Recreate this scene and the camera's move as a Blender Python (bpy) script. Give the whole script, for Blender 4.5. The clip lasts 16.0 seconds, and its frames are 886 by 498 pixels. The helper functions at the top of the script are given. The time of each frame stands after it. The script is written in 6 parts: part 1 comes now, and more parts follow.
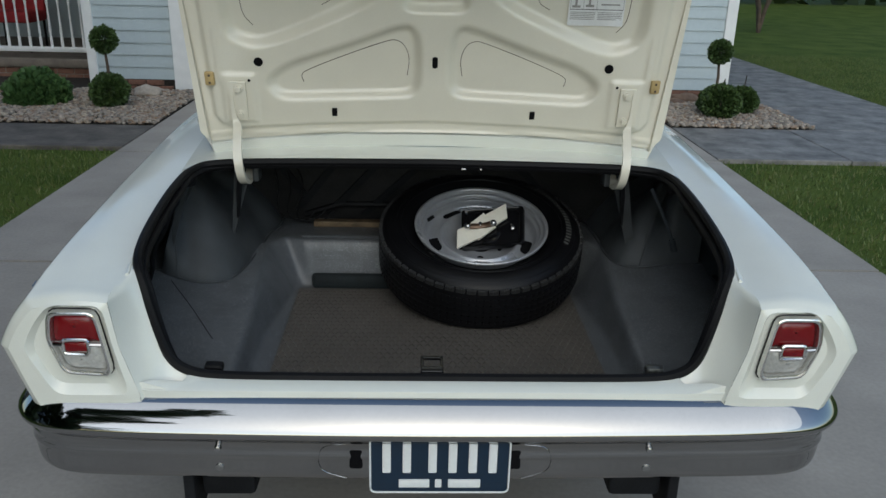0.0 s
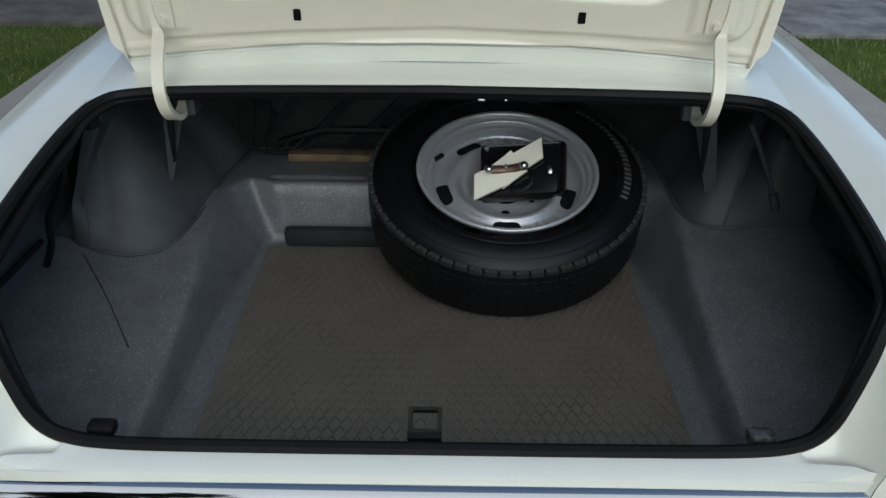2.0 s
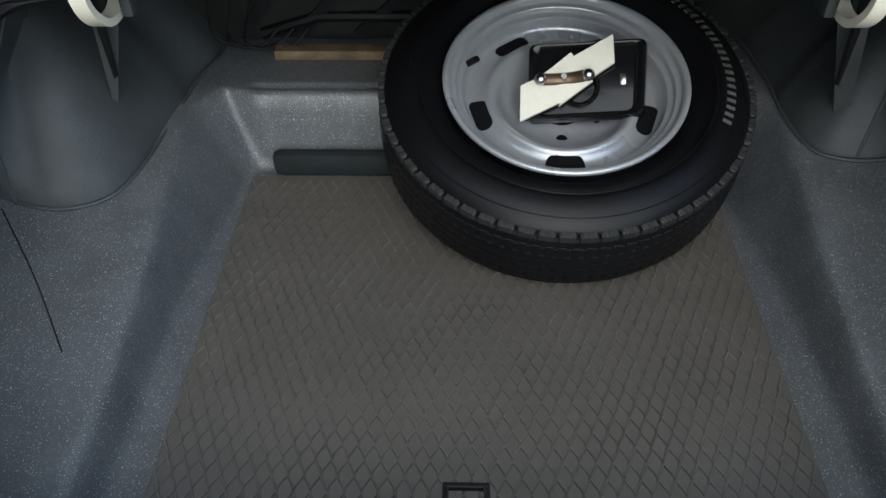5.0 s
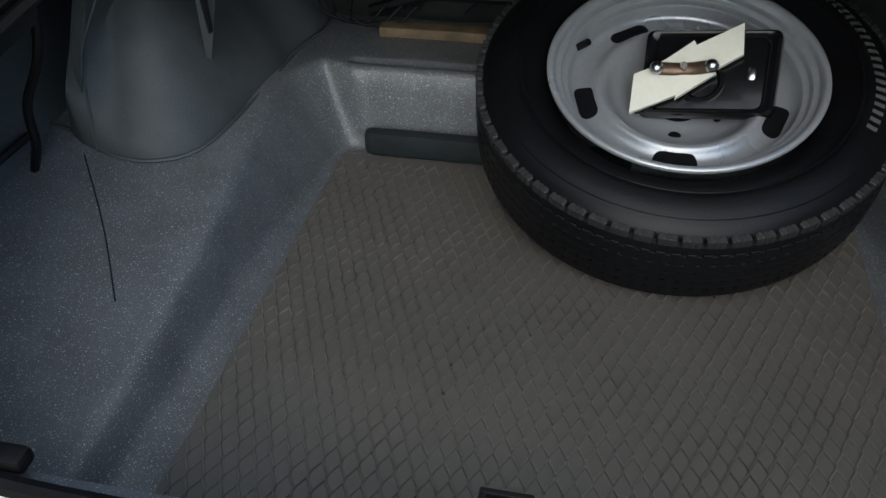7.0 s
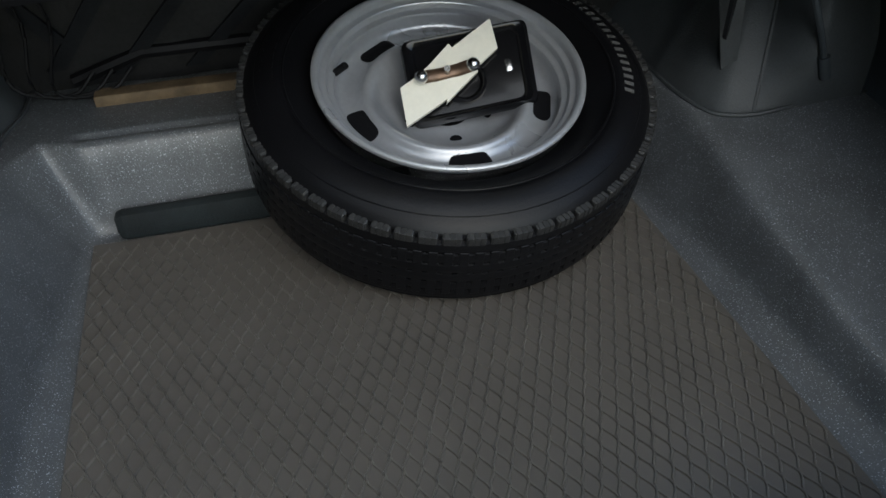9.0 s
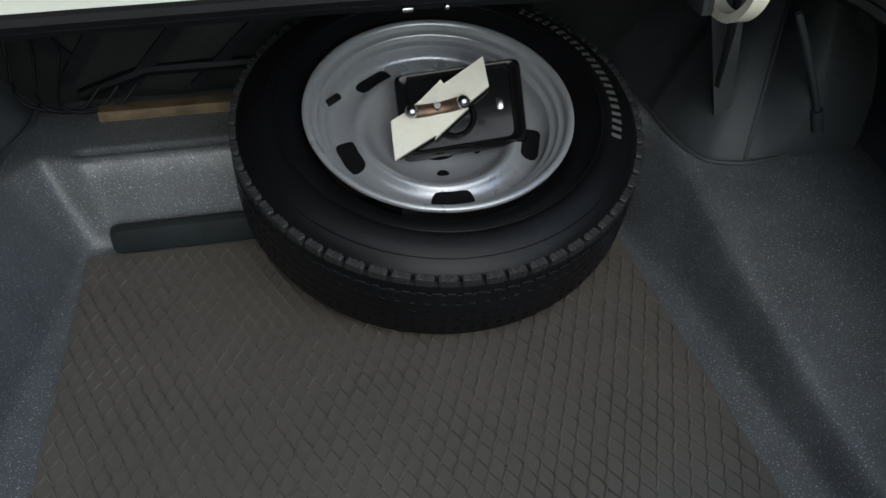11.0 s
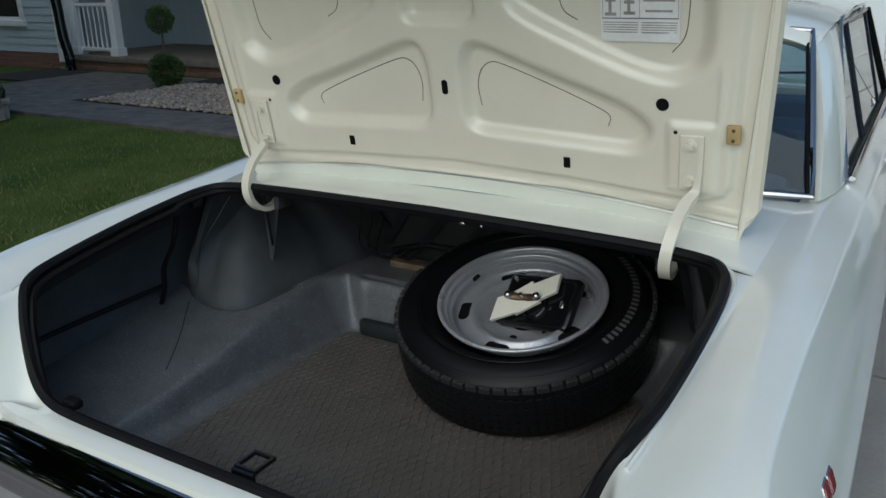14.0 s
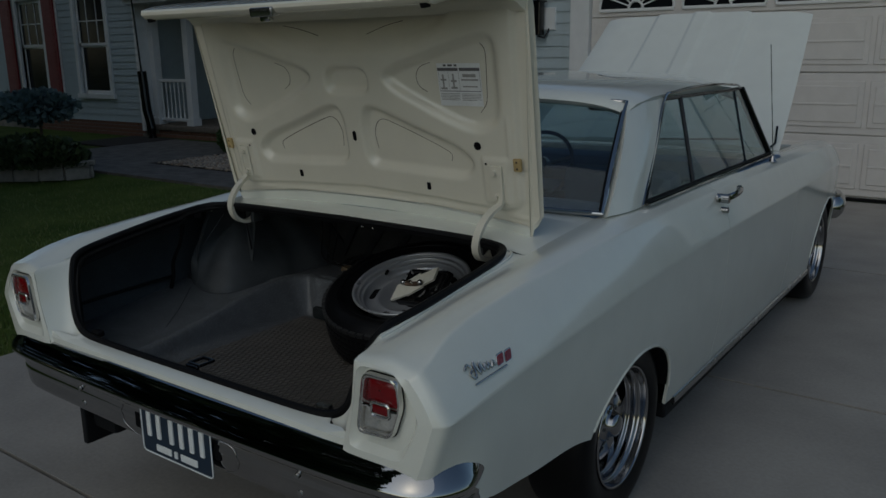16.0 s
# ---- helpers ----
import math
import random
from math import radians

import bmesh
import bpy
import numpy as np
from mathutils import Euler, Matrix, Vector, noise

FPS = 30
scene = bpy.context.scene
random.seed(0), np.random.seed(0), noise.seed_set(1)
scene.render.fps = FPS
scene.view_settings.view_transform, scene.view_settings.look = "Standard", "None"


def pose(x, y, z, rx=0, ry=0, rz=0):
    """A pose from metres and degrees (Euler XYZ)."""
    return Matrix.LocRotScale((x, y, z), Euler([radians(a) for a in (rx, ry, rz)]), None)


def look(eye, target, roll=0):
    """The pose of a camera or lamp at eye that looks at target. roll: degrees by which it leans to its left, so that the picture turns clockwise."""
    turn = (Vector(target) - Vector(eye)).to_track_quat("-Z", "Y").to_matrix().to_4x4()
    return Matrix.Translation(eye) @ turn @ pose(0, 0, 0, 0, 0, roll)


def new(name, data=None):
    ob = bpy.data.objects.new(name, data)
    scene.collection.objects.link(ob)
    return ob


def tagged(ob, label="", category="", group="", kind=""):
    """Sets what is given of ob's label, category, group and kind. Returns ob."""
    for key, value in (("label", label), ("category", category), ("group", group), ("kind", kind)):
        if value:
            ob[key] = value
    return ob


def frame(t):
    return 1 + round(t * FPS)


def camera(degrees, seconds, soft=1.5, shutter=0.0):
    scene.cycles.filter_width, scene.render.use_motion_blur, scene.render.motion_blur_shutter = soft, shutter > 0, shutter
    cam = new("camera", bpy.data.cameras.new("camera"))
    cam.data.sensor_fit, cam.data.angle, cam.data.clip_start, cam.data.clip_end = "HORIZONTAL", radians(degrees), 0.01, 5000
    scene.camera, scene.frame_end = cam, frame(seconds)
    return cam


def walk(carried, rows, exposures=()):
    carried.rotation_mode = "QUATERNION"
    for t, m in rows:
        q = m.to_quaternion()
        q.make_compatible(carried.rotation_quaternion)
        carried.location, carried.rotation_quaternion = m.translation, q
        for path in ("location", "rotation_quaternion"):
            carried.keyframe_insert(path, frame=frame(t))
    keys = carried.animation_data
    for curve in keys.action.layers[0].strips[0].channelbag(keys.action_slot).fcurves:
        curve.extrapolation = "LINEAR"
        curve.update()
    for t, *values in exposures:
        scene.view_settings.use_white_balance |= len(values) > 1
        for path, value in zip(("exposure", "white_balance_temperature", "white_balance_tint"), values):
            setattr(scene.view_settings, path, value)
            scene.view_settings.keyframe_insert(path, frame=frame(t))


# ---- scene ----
cam = camera(57.8, 16.0)
PATH = [
    (0, (-0.053, -1.501, 1.517), (0.021, 0.375, 0.829), 1.5),
    (0.5, (-0.033, -1.321, 1.521), (0.013, 0.528, 0.76), 1.2),
    (1, (-0.025, -1.155, 1.512), (0.005, 0.663, 0.68), 1.2),
    (1.5, (-0.005, -0.993, 1.513), (0.006, 0.782, 0.592), 1.0),
    (2, (0.019, -0.83, 1.484), (0.011, 0.903, 0.486), 0.6),
    (2.5, (0.006, -0.686, 1.473), (-0.003, 0.993, 0.386), 0.5),
    (3, (-0.016, -0.564, 1.47), (-0.02, 1.054, 0.295), 0.1),
    (3.5, (-0.016, -0.47, 1.471), (-0.03, 1.086, 0.215), -0.0),
    (4, (-0.014, -0.415, 1.458), (-0.039, 1.101, 0.153), -0.0),
    (4.2, (-0.012, -0.4, 1.452), (-0.044, 1.103, 0.133), -0.3),
    (6.3, (-0.021, -0.358, 1.338), (-0.147, 1.158, 0.04), -0.4),
    (6.5, (-0.01, -0.352, 1.332), (-0.191, 1.166, 0.042), -0.6),
    (7, (0.032, -0.323, 1.297), (-0.306, 1.191, 0.035), -1.6),
    (7.5, (0.06, -0.297, 1.286), (-0.351, 1.193, 0.016), -2.8),
    (8, (0.054, -0.283, 1.289), (-0.268, 1.221, 0.011), -2.9),
    (8.5, (-0.037, -0.284, 1.278), (-0.025, 1.276, 0.026), -1.0),
    (9, (-0.138, -0.258, 1.246), (0.262, 1.296, 0.053), -1.2),
    (9.2, (-0.161, -0.246, 1.239), (0.359, 1.284, 0.06), -1.5),
    (11.3, (-0.006, -0.258, 1.314), (0.199, 1.325, 0.109), 1.1),
    (11.5, (0.036, -0.29, 1.32), (0.099, 1.326, 0.143), 1.2),
    (12, (0.136, -0.379, 1.345), (-0.088, 1.282, 0.253), 0.5),
    (12.5, (0.268, -0.492, 1.385), (-0.189, 1.194, 0.41), 0.1),
    (13, (0.466, -0.572, 1.439), (-0.222, 1.091, 0.566), -0.4),
    (13.5, (0.689, -0.656, 1.462), (-0.178, 0.98, 0.705), -0.7),
    (14, (0.894, -0.796, 1.473), (-0.073, 0.83, 0.825), -1.0),
    (14.5, (1.096, -0.935, 1.493), (0.076, 0.686, 0.919), -0.7),
    (15, (1.316, -1.018, 1.504), (0.252, 0.59, 0.974), -0.7),
    (15.5, (1.543, -1.107, 1.484), (0.439, 0.489, 0.999), -0.6),
    (16, (1.757, -1.236, 1.492), (0.623, 0.343, 1.022), -0.7),
]
EXPOSURES = [(t, e, 6380, 2) for t, e in ((0.0, 0.10), (1.5, 0.15), (2.0, 0.28), (2.5, 0.5), (3.0, 0.8), (3.5, 1.15), (4.2, 1.2), (6.3, 0.74), (7.5, 0.78), (9.2, 0.76), (11.5, 0.66), (12.5, 0.65), (13.5, 0.55), (14.5, -0.45), (15.0, -0.92), (15.5, -1.17), (16.0, -1.33))]
walk(cam, [(t, look(eye, target, roll)) for t, eye, target, roll in PATH], EXPOSURES)

# ---- light ----
world = bpy.data.worlds.new("sky")
scene.world = world
world.use_nodes = True
wn = world.node_tree.nodes
sky = wn.new("ShaderNodeTexSky")
sky.sky_type = "NISHITA"
sky.sun_disc = False
sky.sun_elevation = radians(40)
sky.sun_rotation = radians(177)
sky.air_density, sky.dust_density, sky.ozone_density = 1.0, 1.2, 1.2
wn["Background"].inputs["Strength"].default_value = 0.15
world.node_tree.links.new(sky.outputs[0], wn["Background"].inputs["Color"])
sun_data = bpy.data.lights.new("sun", "SUN")
sun_data.energy, sun_data.angle, sun_data.color = 0.95, radians(80), (1.0, 0.965, 0.92)
sun = new("sun", sun_data)
sun.matrix_world = look((0, 0, 0), (0.04, 0.76, -0.65))


# ---- materials ----
def mat(name, base, rough=0.5, metal=0.0, vary=0.12, scale=8.0, bump=0.0, bump_scale=120.0, coat=0.0, rough_vary=0.1, alt=None, spec=0.5, specks=None):
    """A surface with broad and fine variation of its colour, gloss and relief."""
    m = bpy.data.materials.new(name)
    m.use_nodes = True
    t = m.node_tree
    b = t.nodes["Principled BSDF"]
    co = t.nodes.new("ShaderNodeTexCoord")
    n1 = t.nodes.new("ShaderNodeTexNoise")
    n1.inputs["Scale"].default_value, n1.inputs["Detail"].default_value = scale, 6
    n2 = t.nodes.new("ShaderNodeTexNoise")
    n2.inputs["Scale"].default_value, n2.inputs["Detail"].default_value = bump_scale, 4
    for n in (n1, n2):
        t.links.new(co.outputs["Object"], n.inputs["Vector"])
    mix = t.nodes.new("ShaderNodeMix")
    mix.data_type = "RGBA"
    other = alt if alt else tuple(c * (1 - 2.2 * vary) for c in base)
    mix.inputs[6].default_value = (*base, 1)
    mix.inputs[7].default_value = (*other, 1)
    ramp = t.nodes.new("ShaderNodeMapRange")
    ramp.inputs[1].default_value, ramp.inputs[2].default_value = 0.35, 0.7
    t.links.new(n1.outputs[0], ramp.inputs[0])
    t.links.new(ramp.outputs[0], mix.inputs[0])
    fine = t.nodes.new("ShaderNodeMix")
    fine.data_type, fine.blend_type = "RGBA", "MULTIPLY"
    fine.inputs[0].default_value = min(1.0, vary * 2)
    t.links.new(mix.outputs[2], fine.inputs[6])
    t.links.new(n2.outputs[1], fine.inputs[7])
    grey = t.nodes.new("ShaderNodeMapRange")
    grey.inputs[1].default_value, grey.inputs[2].default_value = 0.3, 0.7
    grey.inputs[3].default_value, grey.inputs[4].default_value = 0.6, 1.25
    t.links.new(n2.outputs[0], grey.inputs[0])
    t.links.new(grey.outputs[0], fine.inputs[7])
    last = fine.outputs[2]
    if specks:
        n3 = t.nodes.new("ShaderNodeTexNoise")
        n3.inputs["Scale"].default_value, n3.inputs["Detail"].default_value = 520, 1
        t.links.new(co.outputs["Object"], n3.inputs["Vector"])
        cutoff = t.nodes.new("ShaderNodeMapRange")
        cutoff.inputs[1].default_value, cutoff.inputs[2].default_value = 0.645, 0.71
        t.links.new(n3.outputs[0], cutoff.inputs[0])
        dots = t.nodes.new("ShaderNodeMix")
        dots.data_type = "RGBA"
        dots.inputs[7].default_value = (*specks, 1)
        t.links.new(cutoff.outputs[0], dots.inputs[0])
        t.links.new(last, dots.inputs[6])
        last = dots.outputs[2]
    t.links.new(last, b.inputs["Base Color"])
    rr = t.nodes.new("ShaderNodeMapRange")
    rr.inputs[3].default_value, rr.inputs[4].default_value = max(0.02, rough - rough_vary), min(1, rough + rough_vary)
    t.links.new(n1.outputs[0], rr.inputs[0])
    t.links.new(rr.outputs[0], b.inputs["Roughness"])
    b.inputs["Metallic"].default_value = metal
    b.inputs["Coat Weight"].default_value = coat
    b.inputs["Coat Roughness"].default_value = 0.04
    b.inputs["Specular IOR Level"].default_value = spec
    if bump:
        bp = t.nodes.new("ShaderNodeBump")
        bp.inputs["Strength"].default_value, bp.inputs["Distance"].default_value = min(1.0, bump), 0.004
        t.links.new(n2.outputs[0], bp.inputs["Height"])
        t.links.new(bp.outputs[0], b.inputs["Normal"])
    return m


def glass(name, tint, rough=0.0):
    m = bpy.data.materials.new(name)
    m.use_nodes = True
    b = m.node_tree.nodes["Principled BSDF"]
    b.inputs["Base Color"].default_value = (*tint, 1)
    b.inputs["Transmission Weight"].default_value = 1.0
    b.inputs["Roughness"].default_value = rough
    b.inputs["IOR"].default_value = 1.45
    return m


PAINT = mat("white_paint", (0.76, 0.77, 0.70), 0.18, vary=0.02, coat=0.8, rough_vary=0.03, bump_scale=300)
CREAM = mat("cream_paint", (0.72, 0.68, 0.57), 0.22, vary=0.02, coat=0.5, rough_vary=0.05, bump=0.05, bump_scale=260)
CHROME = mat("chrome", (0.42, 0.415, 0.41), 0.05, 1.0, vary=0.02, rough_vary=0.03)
WHEELCHROME = mat("wheel_chrome", (0.40, 0.40, 0.41), 0.12, 1.0, vary=0.05)
DULL_CHROME = mat("worn_chrome", (0.5, 0.5, 0.5), 0.25, 1.0, vary=0.05)
RUBBER = mat("black_rubber", (0.007, 0.007, 0.008), 0.55, vary=0.2, bump=0.15, spec=0.15)
TYRE = mat("tyre_rubber", (0.006, 0.006, 0.007), 0.36, vary=0.2, bump=0.1, bump_scale=300, spec=0.2)
BLACK = mat("black_enamel", (0.006, 0.006, 0.007), 0.16, vary=0.1, coat=0.12, spec=0.3)
SPATTER = mat("trunk_spatter_paint", (0.098, 0.104, 0.110), 0.38, vary=0.12, scale=14, bump=0.25, bump_scale=330, rough_vary=0.08, specks=(0.40, 0.43, 0.46), spec=0.6)
HOUSING = mat("undercoated_steel", (0.062, 0.068, 0.072), 0.52, vary=0.14, scale=10, bump=0.22, bump_scale=330, spec=0.3)
DARKFIBRE = mat("dark_fibreboard", (0.020, 0.020, 0.020), 0.75, vary=0.2, bump=0.3, spec=0.2)
MATRUB = mat("ribbed_rubber_mat", (0.100, 0.090, 0.078), 0.40, vary=0.05, scale=7, bump=0.12, bump_scale=500)
# ribs paler than the mat: the light they catch is put into their colour
RIBRUB = mat("painted_lit_ribs", (0.128, 0.117, 0.102), 0.34, vary=0.15, scale=9, bump=0.1, bump_scale=500)
SIDEFIBRE = mat("side_fibreboard", (0.055, 0.064, 0.072), 0.6, vary=0.12, bump=0.15, spec=0.2)
STEEL = mat("silver_wheel_paint", (0.43, 0.44, 0.46), 0.3, 0.5, vary=0.06, bump=0.05)
CONCRETE = mat("concrete", (0.355, 0.328, 0.292), 0.85, vary=0.10, scale=2.2, bump=0.25, bump_scale=60)
DARKSTAMP = mat("dark_stamped_concrete", (0.15, 0.135, 0.12), 0.6, vary=0.25, scale=4.5, bump=0.6, bump_scale=22, alt=(0.07, 0.064, 0.058))
STAMPED = mat("stamped_concrete", (0.25, 0.24, 0.225), 0.6, vary=0.25, scale=4.5, bump=0.6, bump_scale=22, alt=(0.10, 0.097, 0.094))
GRASS = mat("lawn", (0.088, 0.120, 0.025), 0.9, vary=0.4, scale=1.6, bump=1.0, bump_scale=60, alt=(0.046, 0.078, 0.013), spec=0.1)
SIDING = mat("blue_grey_siding", (0.42, 0.49, 0.52), 0.55, vary=0.03, bump=0.08, bump_scale=50)
TRIM = mat("white_trim", (0.74, 0.75, 0.75), 0.45, vary=0.03)
BRICK = mat("brick", (0.26, 0.13, 0.09), 0.85, vary=0.25, bump=0.5)
DOORW = mat("garage_door_white", (0.66, 0.63, 0.6), 0.5, vary=0.03)
# near-black put in for the shade of holes, gaps, wheel wells and undersides
DARK = mat("hollow_shade_black", (0.006, 0.006, 0.007), 0.9, spec=0.1)
GLASS = glass("car_glass", (0.55, 0.66, 0.68))


BLUEVINYL = mat("blue_vinyl", (0.06, 0.12, 0.22), 0.5, vary=0.1, bump=0.1)
REDLENS = mat("red_lens", (0.17, 0.002, 0.005), 0.12, vary=0.1, coat=0.25, bump=0.2, bump_scale=500)
BEZEL = mat("bezel_chrome", (0.78, 0.77, 0.75), 0.14, 0.9, vary=0.03)
CLEARLENS = mat("clear_lens", (0.60, 0.60, 0.57), 0.2, 0.25, vary=0.15, bump=0.6, bump_scale=160)
NAVY = mat("plate_blue", (0.004, 0.02, 0.045), 0.35, vary=0.08, coat=0.3)
PLATEWHITE = mat("plate_white", (0.78, 0.8, 0.8), 0.4, vary=0.04)
TAN = mat("tan_rubber", (0.52, 0.38, 0.17), 0.7, vary=0.15)
IVORY = mat("ivory_plastic", (0.74, 0.71, 0.61), 0.5, vary=0.05, bump=0.05)
WOOD = mat("raw_wood", (0.16, 0.11, 0.06), 0.75, vary=0.25, scale=25, bump=0.3)
TARFELT = mat("dark_green_felt", (0.012, 0.021, 0.023), 0.8, vary=0.3, bump=0.4, bump_scale=300)
STEELBAR = mat("grey_undercoat", (0.012, 0.013, 0.015), 0.6, vary=0.2, bump=0.3, spec=0.15)
PAPER = mat("old_paper", (0.78, 0.78, 0.77), 0.7, vary=0.06)
WORNSTEEL = mat("worn_black_steel", (0.10, 0.105, 0.10), 0.35, 0.4, vary=0.4, scale=90)
INK = mat("faded_ink", (0.16, 0.15, 0.15), 0.8, vary=0.2)
GREYINK = mat("grey_ink", (0.42, 0.4, 0.38), 0.8, vary=0.2)
REDENAMEL = mat("red_enamel", (0.22, 0.012, 0.02), 0.25, vary=0.05, coat=0.4)
SHUTTER = mat("red_shutter", (0.24, 0.03, 0.03), 0.55, vary=0.08)
BARK = mat("bark", (0.12, 0.09, 0.065), 0.9, vary=0.25, bump=0.8)
SOIL = mat("dark_mulch", (0.03, 0.022, 0.017), 0.95, vary=0.3, scale=20, bump=1.0, bump_scale=60)
CAPSTONE = mat("retaining_block", (0.27, 0.25, 0.22), 0.9, vary=0.18, bump=0.6)
PORCHWOOD = mat("porch_boards", (0.2, 0.17, 0.14), 0.75, vary=0.15, bump=0.3)
PANE = mat("dark_window_pane", (0.012, 0.014, 0.016), 0.12, vary=0.05, spec=0.12)
BLUESIGN = mat("blue_sign", (0.02, 0.09, 0.33), 0.4, vary=0.05)
REDCLOTH = mat("red_cloth", (0.33, 0.02, 0.025), 0.8, vary=0.15)
GREENBAG = mat("dark_green_pot", (0.02, 0.06, 0.045), 0.5, vary=0.15)


def leafy(name, base, alt, rough=0.6):
    """Foliage and stones, each piece in its own shade."""
    m = bpy.data.materials.new(name)
    m.use_nodes = True
    t = m.node_tree
    b = t.nodes["Principled BSDF"]
    g = t.nodes.new("ShaderNodeNewGeometry")
    r = t.nodes.new("ShaderNodeValToRGB")
    r.color_ramp.elements[0].color, r.color_ramp.elements[1].color = (*base[0], 1), (*alt, 1)
    for i, c in enumerate(base[1:]):
        e = r.color_ramp.elements.new((i + 1) / len(base))
        e.color = (*c, 1)
    t.links.new(g.outputs["Random Per Island"], r.inputs[0])
    t.links.new(r.outputs[0], b.inputs["Base Color"])
    b.inputs["Roughness"].default_value = rough
    return m


BOXLEAF = leafy("box_leaves", [(0.028, 0.055, 0.014), (0.045, 0.085, 0.02)], (0.07, 0.12, 0.03))
YEWLEAF = leafy("feathery_leaves", [(0.03, 0.075, 0.018), (0.05, 0.11, 0.03)], (0.08, 0.15, 0.045))
BLUELEAF = leafy("blue_spruce_needles", [(0.06, 0.10, 0.11), (0.09, 0.14, 0.15)], (0.13, 0.19, 0.19))
WOODLEAF = leafy("wood_leaves", [(0.018, 0.034, 0.011), (0.03, 0.052, 0.016)], (0.05, 0.075, 0.024))
BLADE = leafy("grass_blades", [(0.034, 0.066, 0.010), (0.072, 0.116, 0.021), (0.14, 0.14, 0.05)], (0.115, 0.165, 0.04))
PEBBLE = leafy("river_pebbles", [(0.17, 0.13, 0.10), (0.33, 0.29, 0.25), (0.22, 0.14, 0.085), (0.38, 0.33, 0.27), (0.12, 0.11, 0.10)], (0.44, 0.38, 0.30), 0.75)


# ---- mesh helpers ----
def part(name, bm, material, parent=None, label="", smooth=40):
    me = bpy.data.meshes.new(name)
    bm.normal_update()
    bm.edges.index_update()
    crisp = []
    if smooth:
        for e in bm.edges:
            if len(e.link_faces) == 2:
                a, b = (f.calc_area() for f in e.link_faces)
                if max(a, b) > 12 * min(a, b) and e.calc_face_angle(0) > 0.15:
                    crisp.append(e.index)
    bm.to_mesh(me)
    bm.free()
    if smooth:
        me.polygons.foreach_set("use_smooth", [True] * len(me.polygons))
        me.set_sharp_from_angle(angle=radians(smooth))
        for i in crisp:
            me.edges[i].use_edge_sharp = True
    for one in (material if isinstance(material, (list, tuple)) else [material]):
        me.materials.append(one)
    ob = new(name, me)
    ob.parent = parent
    return tagged(ob, label)


def thing(name, label, category, group="", at=(0, 0, 0)):
    ob = new(name)
    ob.empty_display_size = 0.1
    ob.location = at
    return tagged(ob, label, category, group)


def box(x0, x1, y0, y1, z0, z1, bevel=0.0, bm=None, m=None):
    own = bmesh.new()
    bmesh.ops.create_cube(own, size=1, matrix=pose((x0 + x1) / 2, (y0 + y1) / 2, (z0 + z1) / 2) @ Matrix.Diagonal((abs(x1 - x0), abs(y1 - y0), abs(z1 - z0), 1)))
    if bevel:
        bmesh.ops.bevel(own, geom=own.edges[:], offset=bevel, segments=2, affect="EDGES", profile=0.5)
    if m is not None:
        own.transform(m)
    if bm is None:
        return own
    me = bpy.data.meshes.new("tmp")
    own.to_mesh(me)
    own.free()
    bm.from_mesh(me)
    bpy.data.meshes.remove(me)
    return bm


def loft(rings, closed=False, caps=False, bm=None, flip=False):
    """Quads between rings of points; each ring closed or open."""
    bm = bm or bmesh.new()
    vs = [[bm.verts.new(p) for p in r] for r in rings]
    n = len(rings[0])
    for a, b in zip(vs, vs[1:]):
        for i in range(n if closed else n - 1):
            j = (i + 1) % n
            q = (a[i], a[j], b[j], b[i])
            bm.faces.new(q[::-1] if flip else q)
    if caps:
        bm.faces.new(vs[0][::-1] if not flip else vs[0])
        bm.faces.new(vs[-1] if not flip else vs[-1][::-1])
    return bm


def curve_pts(pts, n=6, closed=False):
    """Catmull-Rom through the points, n steps a span."""
    P = [np.array(p, float) for p in pts]
    out = []
    m = len(P)
    for i in range(m if closed else m - 1):
        if closed:
            a, b, c, d = P[i - 1], P[i], P[(i + 1) % m], P[(i + 2) % m]
        else:
            b, c = P[i], P[i + 1]
            a = P[i - 1] if i else 2 * b - c
            d = P[i + 2] if i + 2 < m else 2 * c - b
        for k in range(n):
            t = k / n
            out.append(0.5 * (2 * b + (c - a) * t + (2 * a - 5 * b + 4 * c - d) * t * t + (3 * b - a - 3 * c + d) * t ** 3))
    if not closed:
        out.append(P[-1])
    return [Vector(p) if len(p) == 3 else tuple(p) for p in out]


def tube(pts, r, n=10, closed=False, bm=None, flat=None):
    """A round bar along the points; flat gives (width, height) of an oval one."""
    pts = [Vector(p) for p in pts]
    rings = []
    up = Vector((0, 0, 1))
    for i, p in enumerate(pts):
        a = pts[i - 1] if (i or closed) else p
        b = pts[(i + 1) % len(pts)] if (i + 1 < len(pts) or closed) else p
        d = (b - a).normalized()
        u = d.cross(up)
        if u.length < 0.05:
            u = d.cross(Vector((0, 1, 0)))
        u.normalize()
        v = u.cross(d).normalized()
        ru, rv = flat if flat else (r, r)
        rings.append([p + u * ru * math.cos(2 * math.pi * k / n) + v * rv * math.sin(2 * math.pi * k / n) for k in range(n)])
    if closed:
        rings.append(rings[0])
    bm = loft(rings, closed=True, caps=not closed, bm=bm)
    if closed:
        bmesh.ops.remove_doubles(bm, verts=bm.verts, dist=1e-6)
    return bm


def revolve(profile, n=64, bm=None):
    """Turns (radius, height) points about z."""
    rings = []
    for r, z in profile:
        rings.append([(r * math.cos(2 * math.pi * k / n), r * math.sin(2 * math.pi * k / n), z) for k in range(n)])
    return loft(rings, closed=True, bm=bm)


